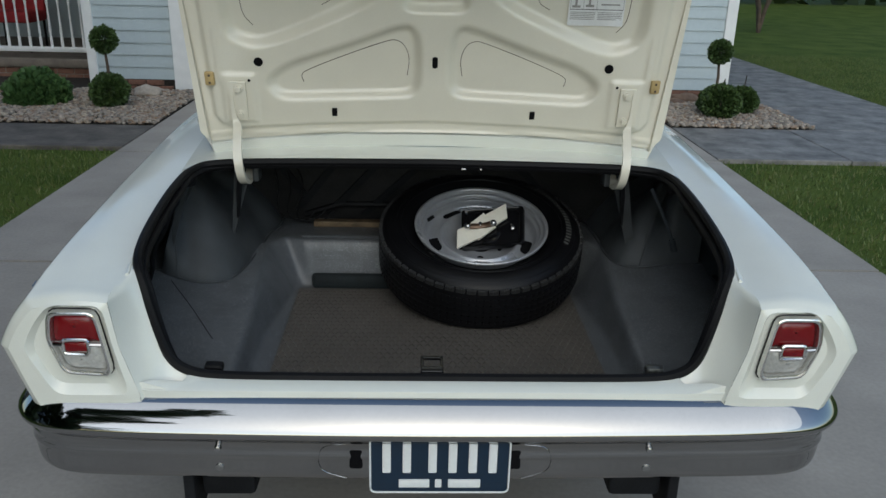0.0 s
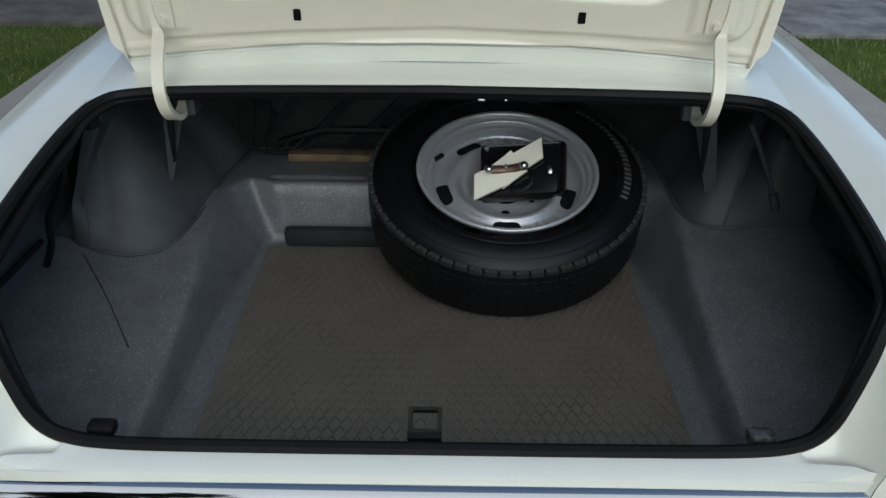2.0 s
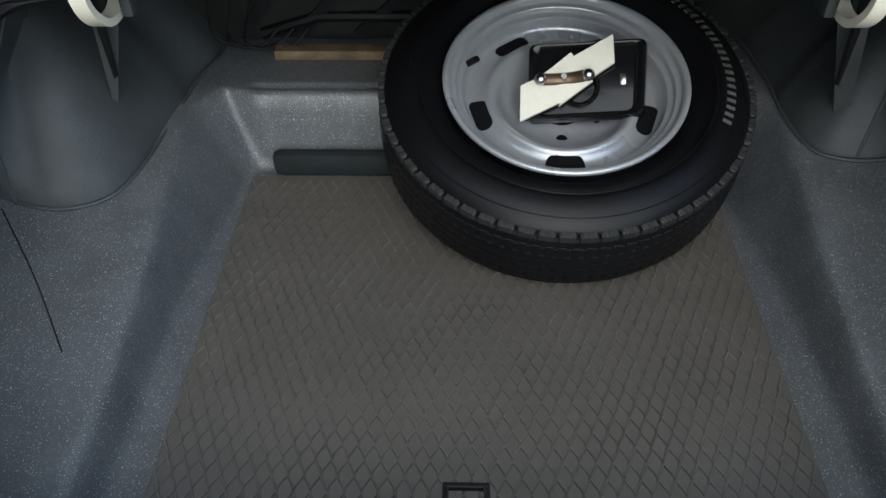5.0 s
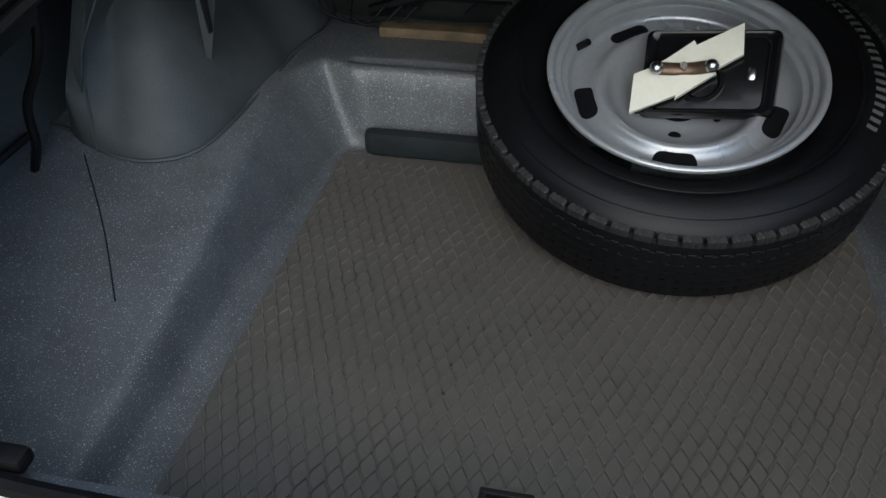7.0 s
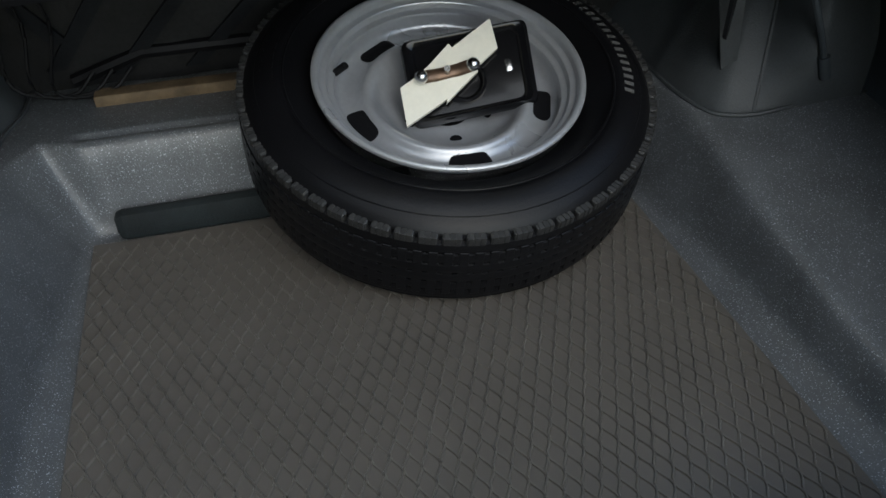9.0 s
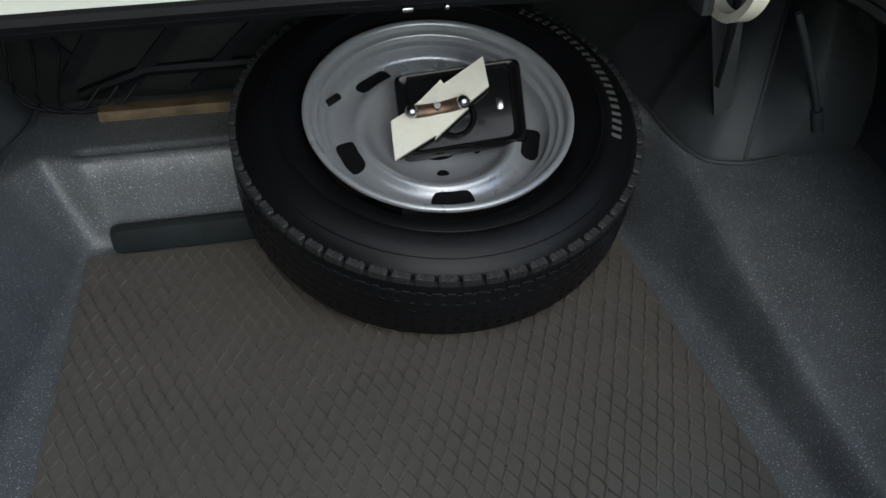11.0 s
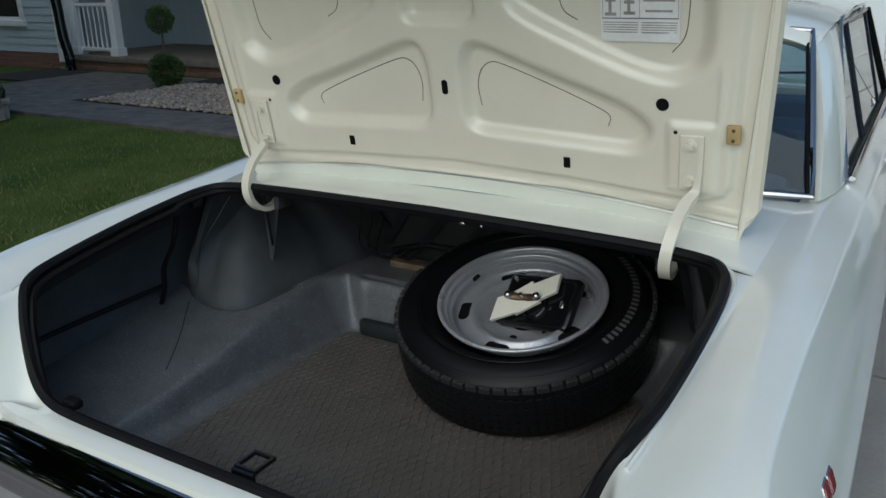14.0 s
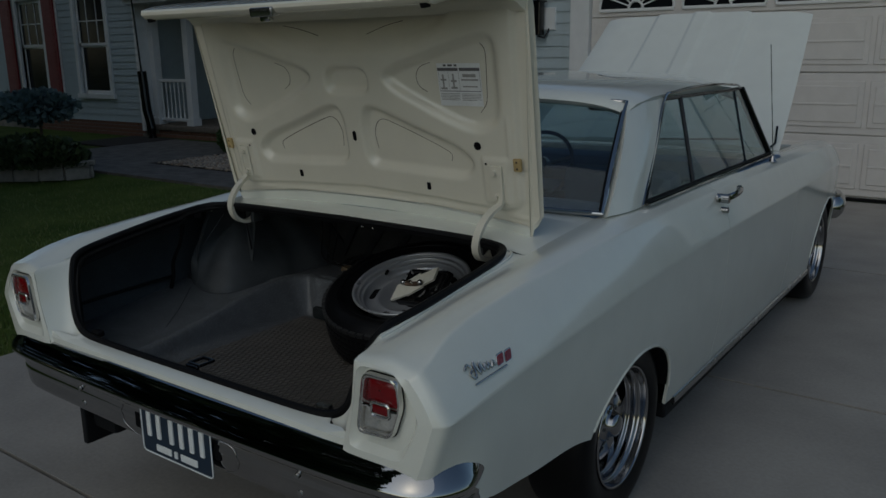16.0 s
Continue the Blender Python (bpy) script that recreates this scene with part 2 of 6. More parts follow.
def thick(ob, t, offset=-1):
    s = ob.modifiers.new("thickness", "SOLIDIFY")
    s.thickness, s.offset = t, offset
    ob.modifiers.new("edges", "EDGE_SPLIT").split_angle = radians(40)
    return ob


def lerp_rows(keys, y):
    """Values between keyed rows (y, list of tuples), smooth in y."""
    ys = [k[0] for k in keys]
    i = max(0, min(len(ys) - 2, int(np.searchsorted(ys, y)) - 1))
    t = (y - ys[i]) / (ys[i + 1] - ys[i])
    a = np.array(keys[max(0, i - 1)][1]); b = np.array(keys[i][1]); c = np.array(keys[i + 1][1]); d = np.array(keys[min(len(ys) - 1, i + 2)][1])
    h0 = ys[i] - ys[max(0, i - 1)] or 1; h1 = ys[i + 1] - ys[i]; h2 = ys[min(len(ys) - 1, i + 2)] - ys[i + 1] or 1
    m1 = (c - b) / h1
    mb = ((b - a) / h0 + m1) / 2 if i else m1
    mc = ((d - c) / h2 + m1) / 2 if i + 2 < len(ys) else m1
    return b * (2 * t**3 - 3 * t**2 + 1) + c * (-2 * t**3 + 3 * t**2) + h1 * mb * (t**3 - 2 * t**2 + t) + h1 * mc * (t**3 - t**2)


def rounded(poly, r, n=5):
    out = []
    for i, p in enumerate(poly):
        p = np.array(p)
        a, b = np.array(poly[i - 1]) - p, np.array(poly[(i + 1) % len(poly)]) - p
        ra = min(r, np.linalg.norm(a) * 0.45)
        rb = min(r, np.linalg.norm(b) * 0.45)
        q0, q1 = p + a / np.linalg.norm(a) * ra, p + b / np.linalg.norm(b) * rb
        for t in np.linspace(0, 1, n):
            out.append(tuple(q0 * (1 - t) ** 2 + p * 2 * t * (1 - t) + q1 * t * t))
    return out


# ---- ground ----
def slab(name, x0, x1, y0, y1, top, material, label, depth=0.1, bevel=0.006, category="ground"):
    ob = part(name, box(x0, x1, y0, y1, top - depth, top, bevel), material, label=label)
    return tagged(ob, category=category, kind="structure")


ground = bmesh.new()
bmesh.ops.create_grid(ground, x_segments=60, y_segments=60, size=300)
ground = part("ground", ground, GRASS, label="mown green lawn that runs off to the distance", smooth=0)
ground.location.z = -0.035
tagged(ground, category="lawn", kind="structure")
for a, b in ((-9.0, -2.3), (-2.284, 0.084), (0.102, 2.366), (2.388, 4.775), (4.795, 7.68)):
    slab("driveway", -2.4, 2.42, a, b, 0.0, CONCRETE, "pale broom-finished concrete driveway slab", bevel=0, category="driveway")
    if b < 7:
        slab("joint", -2.4, 2.42, b + 0.0005, b + 0.0155, -0.022, SOIL, "dark joint between driveway slabs", depth=0.03, bevel=0, category="driveway")
for a, b in ((-11.2, -8.3), (-8.29, -5.4), (-5.39, -2.412)):
    slab("path", a, b, 4.93, 5.78, 0.004, DARKSTAMP, "dark stamped concrete garden path", category="path")
slab("path", -11.2, -8.6, 5.79, 8.2, 0.004, DARKSTAMP, "dark stamped concrete garden path", category="path")
for a, b in ((2.432, 3.55), (3.56, 4.7), (4.71, 6.2), (6.21, 9.0)):
    slab("path", a, b, 4.85, 6.12, 0.004, STAMPED, "grey stamped concrete path with tooled joints", category="path")
for a, b in ((6.13, 7.4), (7.41, 9.2), (9.21, 13.0)):
    slab("path", 3.86, 5.35, a, b, 0.004, STAMPED, "grey stamped concrete path with tooled joints", category="path")

rng = random.Random(5)


def leaves(spots, size, material, name, parent, label="", curl=0.5):
    """A crown: a small bent leaf at each spot (place, outward way)."""
    vs, fs = [], []
    for p, out in spots:
        s = size * rng.uniform(0.6, 1.35)
        d = (Vector(out) + Vector((rng.uniform(-1, 1), rng.uniform(-1, 1), rng.uniform(-0.8, 1.1))) * curl).normalized()
        u = d.cross(Vector((rng.uniform(-1, 1), rng.uniform(-1, 1), rng.uniform(-1, 1)))).normalized() * s * 0.42
        p = Vector(p)
        i = len(vs)
        vs += [p, p + d * s * 0.5 + u, p + d * s, p + d * s * 0.5 - u]
        fs += [(i, i + 1, i + 2, i + 3)]
    me = bpy.data.meshes.new(name)
    me.from_pydata([tuple(v) for v in vs], [], fs)
    me.materials.append(material)
    ob = new(name, me)
    ob.parent = parent
    return tagged(ob, label)


def ball_spots(c, r, n, lump=0.12):
    out = []
    for _ in range(n):
        d = Vector((rng.gauss(0, 1), rng.gauss(0, 1), rng.gauss(0, 1))).normalized()
        k = (1 + lump * noise.noise(d * 2.3 + Vector(c))) * (1 - (0.22 * rng.random() ** 2 if rng.random() < 0.55 else rng.uniform(0.1, 0.6)))
        out.append((Vector(c) + Vector((d.x * r[0], d.y * r[1], d.z * r[2])) * k, d))
    return out


def bed(x, y0, y1, name, n, label, tri=None):
    """Loose rounded pebbles over dark soil."""
    bm = bmesh.new()
    base = bmesh.new()
    bmesh.ops.create_icosphere(base, subdivisions=1, radius=1)
    vs = [v.co.copy() for v in base.verts]
    fs = [[v.index for v in f.verts] for f in base.faces]
    base.free()
    V, F = [], []
    for _ in range(n):
        px, py = rng.uniform(*x), rng.uniform(y0, y1)
        if tri and not tri(px, py):
            continue
        s = rng.uniform(0.011, 0.028)
        m = pose(px, py, 0.012 + rng.uniform(0, 0.02), rng.uniform(-25, 25), rng.uniform(-25, 25), rng.uniform(0, 360)) @ Matrix.Diagonal((s * rng.uniform(0.9, 1.5), s, s * rng.uniform(0.45, 0.75), 1))
        i = len(V)
        V += [tuple(m @ v) for v in vs]
        F += [tuple(i + k for k in f) for f in fs]
    me = bpy.data.meshes.new(name)
    me.from_pydata(V, [], F)
    me.polygons.foreach_set("use_smooth", [True] * len(me.polygons))
    me.materials.append(PEBBLE)
    return tagged(new(name, me), label, "gravel", kind="stuff")


slab("soil", -8.6, -2.42, 5.79, 8.55, 0.0, SOIL, "dark soil under the pebbles of the garden bed", category="soil")
slab("soil", 2.43, 3.84, 6.13, 7.68, 0.0, SOIL, "dark soil under the pebbles of the garden bed", category="soil")
bed((-8.35, -2.42), 5.8, 7.6, "gravel", 15000, "tan and grey river pebbles in the garden bed", lambda x, y: x > -3.45 or y < 8.5)
bed((2.44, 3.84), 6.13, 7.6, "gravel", 4600, "tan and grey river pebbles in the garden bed", lambda x, y: x < 3.84)


def topiary(x, y, r_low, z_top, r_top, label):
    t = thing("topiary", label, "shrub", "topiary shrubs", at=(x, y, 0))
    part("trunk", tube([(0, 0, 0), (0.01, 0, 0.4), (-0.01, 0.01, z_top)], 0.016, 8), BARK, t)
    leaves(ball_spots((0, 0, r_low * 0.95), (r_low, r_low, r_low * 0.92), 4200), 0.03, BOXLEAF, "crown", t, "clipped round lower ball of leaves")
    if r_top:
        leaves(ball_spots((0, 0, z_top), (r_top, r_top, r_top), 2600), 0.026, BOXLEAF, "crown", t, "clipped small upper ball of leaves")
    return t


topiary(-3.08, 6.6, 0.175, 0.665, 0.115, "clipped two-ball box topiary standing in pebbles")
topiary(-8.55, 7.35, 0.24, 0.93, 0.18, "clipped two-ball box topiary standing in pebbles")
topiary(3.06, 6.6, 0.185, 0.0, 0, "clipped round box bush standing in pebbles")
topiary(3.40, 6.9, 0.15, 0.0, 0, "clipped small round box bush standing in pebbles")
topiary(3.08, 6.85, 0.15, 0.65, 0.11, "clipped two-ball box topiary beside the house corner")


def shrub(x, y, h, w, n, material, label, size=0.1, base=0.0):
    t = thing("shrub", label, "shrub", at=(x, y, base))
    spots = []
    for _ in range(n):
        a, k = rng.uniform(0, 2 * math.pi), rng.random() ** 0.5
        z = rng.uniform(0.05, 1) * h * (1 - 0.55 * k * k)
        spots.append((Vector((math.cos(a) * k * w, math.sin(a) * k * w, z)), Vector((math.cos(a) * k, math.sin(a) * k, 0.9))))
    leaves(spots, size, material, "crown", t, curl=0.6)
    stems = bmesh.new()
    for i in range(7):
        a = i * 0.9
        tube([(0, 0, 0), (math.cos(a) * w * 0.3, math.sin(a) * w * 0.3, h * 0.5)], 0.008, 5, bm=stems)
    part("stem", stems, BARK, t)
    return t


shrub(-3.85, 6.75, 0.34, 0.29, 5200, YEWLEAF, "feathery green shrub in front of the porch", 0.055)
shrub(-6.2, 7.2, 0.6, 0.42, 2200, BLUELEAF, "blue-green ornamental grass clump in the pebbles", 0.14)


def rock(x, y, z, s, seed, material, label, squash=0.6):
    bm = bmesh.new()
    bmesh.ops.create_icosphere(bm, subdivisions=3, radius=1)
    for v in bm.verts:
        k = 1 + 0.35 * noise.noise(v.co * 1.4 + Vector((seed, 0, 0))) + 0.1 * noise.noise(v.co * 4 + Vector((0, seed, 0)))
        v.co = Vector((v.co.x * s[0], v.co.y * s[1], v.co.z * s[2] * squash)) * k
    ob = part("rock", bm, material, label=label, smooth=50)
    ob.location = (x, y, z)
    return tagged(ob, category="rock")


PALEROCK = mat("pale_rock", (0.45, 0.4, 0.34), 0.9, vary=0.15, bump=0.6, bump_scale=40)
REDROCK = mat("reddish_flagstone", (0.22, 0.15, 0.11), 0.9, vary=0.2, bump=0.6, bump_scale=40)
rock(-2.93, 7.25, 0.06, (0.15, 0.1, 0.12), 1, PALEROCK, "pale rough rock lying on the pebbles")
rock(2.75, 7.45, 0.03, (0.2, 0.1, 0.09), 2, REDROCK, "reddish flat stone by the house wall")
rock(3.0, 7.55, 0.06, (0.17, 0.08, 0.09), 3, REDROCK, "reddish flat stone by the house wall")
rock(3.58, 7.1, 0.03, (0.16, 0.08, 0.08), 4, REDROCK, "reddish flat stone among the pebbles")
rock(6.85, 17.2, 0.06, (0.28, 0.22, 0.24), 5, REDROCK, "tan boulder at the edge of the lawn")
for i in range(6):
    rock(12.0 + i * 0.55, 15.6 + 0.1 * (i % 3), 0.05, (0.33, 0.25, 0.2), 6 + i, PALEROCK, "pale stone of a low edging row")

# grass near the drive
V, F = [], []
for x0, x1, y0, y1, n in ((-13, -2.4, -7, 4.93, 150000), (2.43, 11, -6, 4.85, 110000), (5.36, 10, 6.2, 13, 26000)):
    for _ in range(n):
        x, y = rng.uniform(x0, x1), rng.uniform(y0, y1)
        if rng.random() > math.exp(-max(0.0, (abs(x) - (2.8 if y < 6 else 5.8)) / 2.6)) * min(1.0, (y + 7) / 6):
            continue
        h, a = rng.uniform(0.022, 0.042), rng.uniform(0, 6.28)
        l = rng.uniform(0.0, 0.03)
        i = len(V)
        V += [(x - 0.004 * math.cos(a), y - 0.004 * math.sin(a), -0.035), (x + 0.004 * math.cos(a), y + 0.004 * math.sin(a), -0.035), (x + l * math.sin(a), y + l * math.cos(a), h - 0.035)]
        F += [(i, i + 1, i + 2)]
me = bpy.data.meshes.new("grass")
me.from_pydata(V, [], F)
me.materials.append(BLADE)
tagged(new("grass", me), "short mown grass beside the driveway", "grass", kind="stuff")


def woods(cx, cy, length, turn, height, n, label):
    """A dense edge of a wood: trunks and ragged layers of leaves."""
    spots = []
    for _ in range(n):
        u = rng.uniform(-0.5, 0.5) * length
        edge = height * (0.72 + 0.28 * noise.noise(Vector((u * 0.16, cx, 0))) + 0.12 * noise.noise(Vector((u * 0.7, cy, 3))))
        z = rng.random() ** 0.8 * edge
        d = 1.6 * noise.noise(Vector((u * 0.35, z * 0.4, cx))) + rng.uniform(-0.6, 0.6)
        spots.append((Vector((u, d, z)), Vector((rng.uniform(-0.5, 0.5), -1, rng.uniform(-0.3, 0.6)))))
    m = pose(cx, cy, 0, 0, 0, turn)
    ob = leaves(spots, 0.75, WOODLEAF, "woods", None, curl=0.9)
    bm = bmesh.new()
    ob.matrix_world = m
    return tagged(ob, label, "woods", kind="stuff")


woods(20, 33, 60, 0, 9, 9000, "dark leafy edge of a wood behind the lawn")
woods(-12.5, -11, 22, 90, 20.0, 11000, "dark leafy edge of a wood across the lawn")
woods(-11, -12, 16, 40, 17.0, 8000, "dark leafy edge of a wood across the lawn")
# tree row out of view, added to keep sky and sun off the wing
woods(-14, 1.2, 17, -12, 15.0, 8000, "unseen added trees that shade the house wing")

# bare tree at the far lawn
tree = thing("tree", "small bare multi-stemmed tree on the far lawn", "tree", at=(8.05, 17.9, 0))
bm = bmesh.new()
for a, l in ((0.2, 1.0), (2.1, 0.9), (3.9, 1.1), (5.2, 0.8)):
    tube([(0, 0, -0.05), (math.cos(a) * 0.1, math.sin(a) * 0.1, 0.5), (math.cos(a) * 0.5 * l, math.sin(a) * 0.4, 1.5), (math.cos(a) * 0.9 * l, math.sin(a) * 0.7, 2.6)], 0.045, 7, bm=bm)
part("trunk", bm, BARK, tree)
leaves(ball_spots((0, 0, 3.2), (1.5, 1.5, 1.0), 1500), 0.16, WOODLEAF, "crown", tree)

# ---- house ----
GY = 7.7
BOARD = 0.132


def siding(name, x0, x1, y, z0, z1, label, holes=()):
    """A wall with lapped boards, each one leaning out at its foot; holes are (x0, x1, z0, z1)."""
    bm = bmesh.new()
    xs = sorted({x0, x1, *(h[0] for h in holes), *(h[1] for h in holes)})
    for a, b in zip(xs, xs[1:]):
        gaps = sorted((h[2], h[3]) for h in holes if h[0] <= a and h[1] >= b)
        z = z0
        for g0, g1 in gaps + [(z1, z1)]:
            if g0 > z:
                box(a, b, y, y + 0.14, z, g0, bm=bm)
            z = g1
    wall = tagged(part(name, bm, SIDING, label=label, smooth=0), category="wall", kind="structure")
    shared = {}
    z = z0
    while z < z1 - 0.02:
        spans = [(x0, x1)]
        for h in holes:
            if h[2] < z + BOARD * 0.6 and h[3] > z + BOARD * 0.4:
                spans = [s for a, b in spans for s in ((a, min(b, h[0])), (max(a, h[1]), b)) if s[1] - s[0] > 0.02]
        for a, b in spans:
            key = (round(a, 3), round(b, 3))
            if key not in shared:
                bb = bmesh.new()
                loft([[(a, -0.004, 0), (b, -0.004, 0)], [(a, -0.02, 0.0), (b, -0.02, 0.0)], [(a, -0.006, BOARD), (b, -0.006, BOARD)]], bm=bb)
                m = bpy.data.meshes.new("board")
                bb.to_mesh(m)
                bb.free()
                m.materials.append(SIDING)
                shared[key] = m
            o = new("board", shared[key])
            o.parent = wall
            o.location = (0, y, z)
        z += BOARD
    return wall


def trim(name, x0, x1, y0, y1, z0, z1, label="white painted trim board", material=None):
    return tagged(part(name, box(x0, x1, y0, y1, z0, z1, 0.004), material or TRIM, label=label), category="trim", kind="structure")


siding("wall_garage_left", -3.62, -2.62, GY, 0.13, 3.5, "blue-grey lapped siding beside the garage door")
siding("wall_garage_right", 2.62, 3.46, GY, 0.13, 3.5, "blue-grey lapped siding beside the garage door")
siding("wall_garage_top", -2.62, 2.62, GY, 2.52, 3.5, "blue-grey lapped siding over the garage door")
trim("trim", -2.74, -2.5, GY - 0.045, GY + 0.1, 0.0, 2.64)
trim("trim", 2.5, 2.74, GY - 0.045, GY + 0.1, 0.0, 2.64)
trim("trim", -2.5, 2.5, GY - 0.045, GY + 0.1, 2.5, 2.64)
trim("trim", 3.40, 3.52, GY - 0.035, GY + 0.14, 0.1, 3.5, "white corner board of the house")
trim("trim", -3.68, -3.58, GY - 0.035, GY + 0.14, 0.0, 3.5, "white corner board of the house")
tagged(part("wall_garage_side", box(3.36, 3.5, GY + 0.14, GY + 6, 0.1, 3.5), SIDING, label="blue-grey side wall of the house"), category="wall", kind="structure")
tagged(part("wall_garage_return", box(-3.66, -3.52, GY + 0.14, 11.0, 0.1, 3.5), SIDING, label="blue-grey wall between garage and porch"), category="wall", kind="structure")
for x0, x1 in ((-3.58, -2.75), (2.75, 3.46)):
    base = tagged(part("footing", box(x0, x1, GY - 0.005, GY + 0.12, -0.1, 0.13), SOIL, label="brick footing under the siding"), category="wall", kind="structure")
    bb = None
    for row in range(2):
        x = x0 + 0.02 + row * 0.1
        while x < x1 - 0.15:
            if bb is None:
                bm = box(0, 0.19, -0.02, 0.0, 0, 0.056, 0.004)
                bb = bpy.data.meshes.new("brick")
                bm.to_mesh(bb)
                bm.free()
                bb.materials.append(BRICK)
            o = new("brick", bb)
            o.parent, o.location = base, (x, GY - 0.005, 0.0 + row * 0.066)
            x += 0.2

# garage door
gd = tagged(new("door_1"), "white panelled garage door with arched sunburst windows", "garage door", kind="structure")
part("door_slab", box(-2.5, 2.5, GY + 0.06, GY + 0.1, 0.02, 2.5), DOORW, gd)
part("bottom_seal", box(-2.5, 2.5, GY + 0.03, GY + 0.1, 0.0, 0.03), RUBBER, gd)
for r in range(4):
    z0 = 0.05 + r * 0.615
    part("door_section", box(-2.495, 2.495, GY + 0.03, GY + 0.062, z0, z0 + 0.605, 0.006), DOORW, gd)
    for c in range(5):
        x0 = -2.42 + c * 0.975
        if r < 3:
            bm = box(x0, x0 + 0.93, GY + 0.02, GY + 0.032, z0 + 0.07, z0 + 0.53, 0.008)
            box(x0 + 0.05, x0 + 0.88, GY + 0.012, GY + 0.024, z0 + 0.12, z0 + 0.48, 0.006, bm=bm)
            box(x0 + 0.05, x0 + 0.88, GY + 0.006, GY + 0.016, z0 + 0.29, z0 + 0.31, 0.003, bm=bm)
            part("door_panel", bm, DOORW, gd)
        else:
            cx, cz, R = x0 + 0.465, z0 + 0.08, 0.44
            w = bmesh.new()
            arc = [(cx + R * math.cos(a), GY + 0.024, cz + R * 0.92 * math.sin(a)) for a in np.linspace(0, math.pi, 25)]
            w.faces.new([w.verts.new(p) for p in arc])
            win = part("arched_window", w, PANE, gd, "dark half-round window with white sunburst bars", smooth=0)
            part("window_frame", tube(arc, 0.016, 8), TRIM, win)
            part("window_sill", box(cx - R, cx + R, GY + 0.008, GY + 0.03, cz - 0.03, cz + 0.005, 0.004), TRIM, win)
            part("hub", tube([(cx + 0.085 * math.cos(a), GY + 0.016, cz + 0.085 * math.sin(a)) for a in np.linspace(0, math.pi, 13)], 0.014, 6), TRIM, win)
            for a in np.linspace(0, math.pi, 9)[1:-1]:
                part("bar", tube([(cx + 0.07 * math.cos(a), GY + 0.016, cz + 0.07 * math.sin(a)), (cx + R * math.cos(a), GY + 0.016, cz + R * 0.92 * math.sin(a))], 0.009, 6), TRIM, win)

lamp = thing("wall_lamp", "black wall lantern on a white mounting block", "lamp", at=(-3.02, GY, 1.9))
part("mount", box(-0.08, 0.08, -0.035, 0.0, -0.13, 0.13, 0.006), TRIM, lamp)
bm = box(-0.17, -0.05, -0.19, -0.06, -0.19, 0.2, 0.012)
box(-0.19, -0.03, -0.21, -0.04, 0.19, 0.215, 0.006, bm=bm)
part("lantern", bm, BLACK, lamp)
part("bracket", tube([(-0.11, -0.12, -0.2), (-0.05, -0.07, -0.22), (0.0, -0.02, -0.1)], 0.012, 8), BLACK, lamp)

# porch
PY = 8.6
tagged(part("floor_porch", box(-12.4, -3.68, PY - 0.08, 11.0, 0.12, 0.22, 0.01), PORCHWOOD, label="grey-brown boarded porch floor"), category="floor", kind="structure")
brick_mesh = bpy.data.meshes.new("brick")
bm = box(0.0, 0.195, -0.012, 0.0, 0.0, 0.064, 0.004)
bm.to_mesh(brick_mesh)
bm.free()
brick_mesh.materials.append(mat("brick_piece", (0.26, 0.13, 0.09), 0.85, vary=0.3, scale=3, bump=0.5))


def brick_face(parent, x0, x1, y, z0, courses):
    """Single bricks standing proud of a mortar face."""
    for c in range(courses):
        for i in range(int((x1 - x0) / 0.205)):
            o = new("brick", brick_mesh)
            o.parent = parent
            o.location = (x0 + i * 0.205 + (0.1 if c % 2 else 0.0), y, z0 + c * 0.074)


skirt = tagged(part("porch_skirt", box(-12.35, -3.68, PY - 0.03, PY + 0.1, -0.03, 0.12, 0.004), CAPSTONE, label="low brick skirt under the porch edge"), category="wall", kind="structure")
brick_face(skirt, -12.3, -3.8, PY - 0.029, -0.03, 2)
siding("wall_porch", -12.4, -3.5, 11.0, 0.2, 3.6, "shaded blue-grey siding at the back of the porch")
tagged(part("wall_wing_return", box(-12.54, -12.4, 8.54, 11.2, 0.1, 3.8), SIDING, label="blue-grey wall at the end of the porch"), category="wall", kind="structure")
tagged(part("ceiling_porch", box(-12.4, -3.6, PY - 0.45, 11.2, 2.5, 2.62), TRIM, label="white porch ceiling"), category="ceiling", kind="structure")


def post(x):
    p = thing("porch_post", "square white porch post with a boxed base", "post", "porch posts", at=(x, PY + 0.06, 0.22))
    part("shaft", box(-0.075, 0.075, -0.075, 0.075, 0, 2.29, 0.006), TRIM, p)
    part("base", box(-0.1, 0.1, -0.1, 0.1, 0, 0.14, 0.008), TRIM, p)


def railing(x0, x1):
    r = thing("porch_railing", "white porch railing with turned balusters", "railing", "porch railings", at=(x0, PY + 0.06, 0.22))
    L = x1 - x0
    part("top_rail", box(0, L, -0.035, 0.035, 0.82, 0.88, 0.01), TRIM, r)
    part("bottom_rail", box(0, L, -0.03, 0.03, 0.07, 0.13, 0.008), TRIM, r)
    prof = [(0.019, 0.13), (0.019, 0.24), (0.012, 0.26), (0.018, 0.30), (0.013, 0.42), (0.011, 0.60), (0.018, 0.66), (0.012, 0.69), (0.019, 0.71), (0.019, 0.82)]
    bm = revolve(prof, 8)
    m = bpy.data.meshes.new("baluster")
    bm.to_mesh(m)
    bm.free()
    m.polygons.foreach_set("use_smooth", [True] * len(m.polygons))
    m.materials.append(TRIM)
    n = int(L / 0.125)
    for i in range(n):
        o = new("baluster", m)
        o.parent, o.location = r, ((i + 0.5) * L / n, 0, 0)


for x in (-12.25, -11.2, -7.55, -3.82):
    post(x)
railing(-12.17, -11.28)
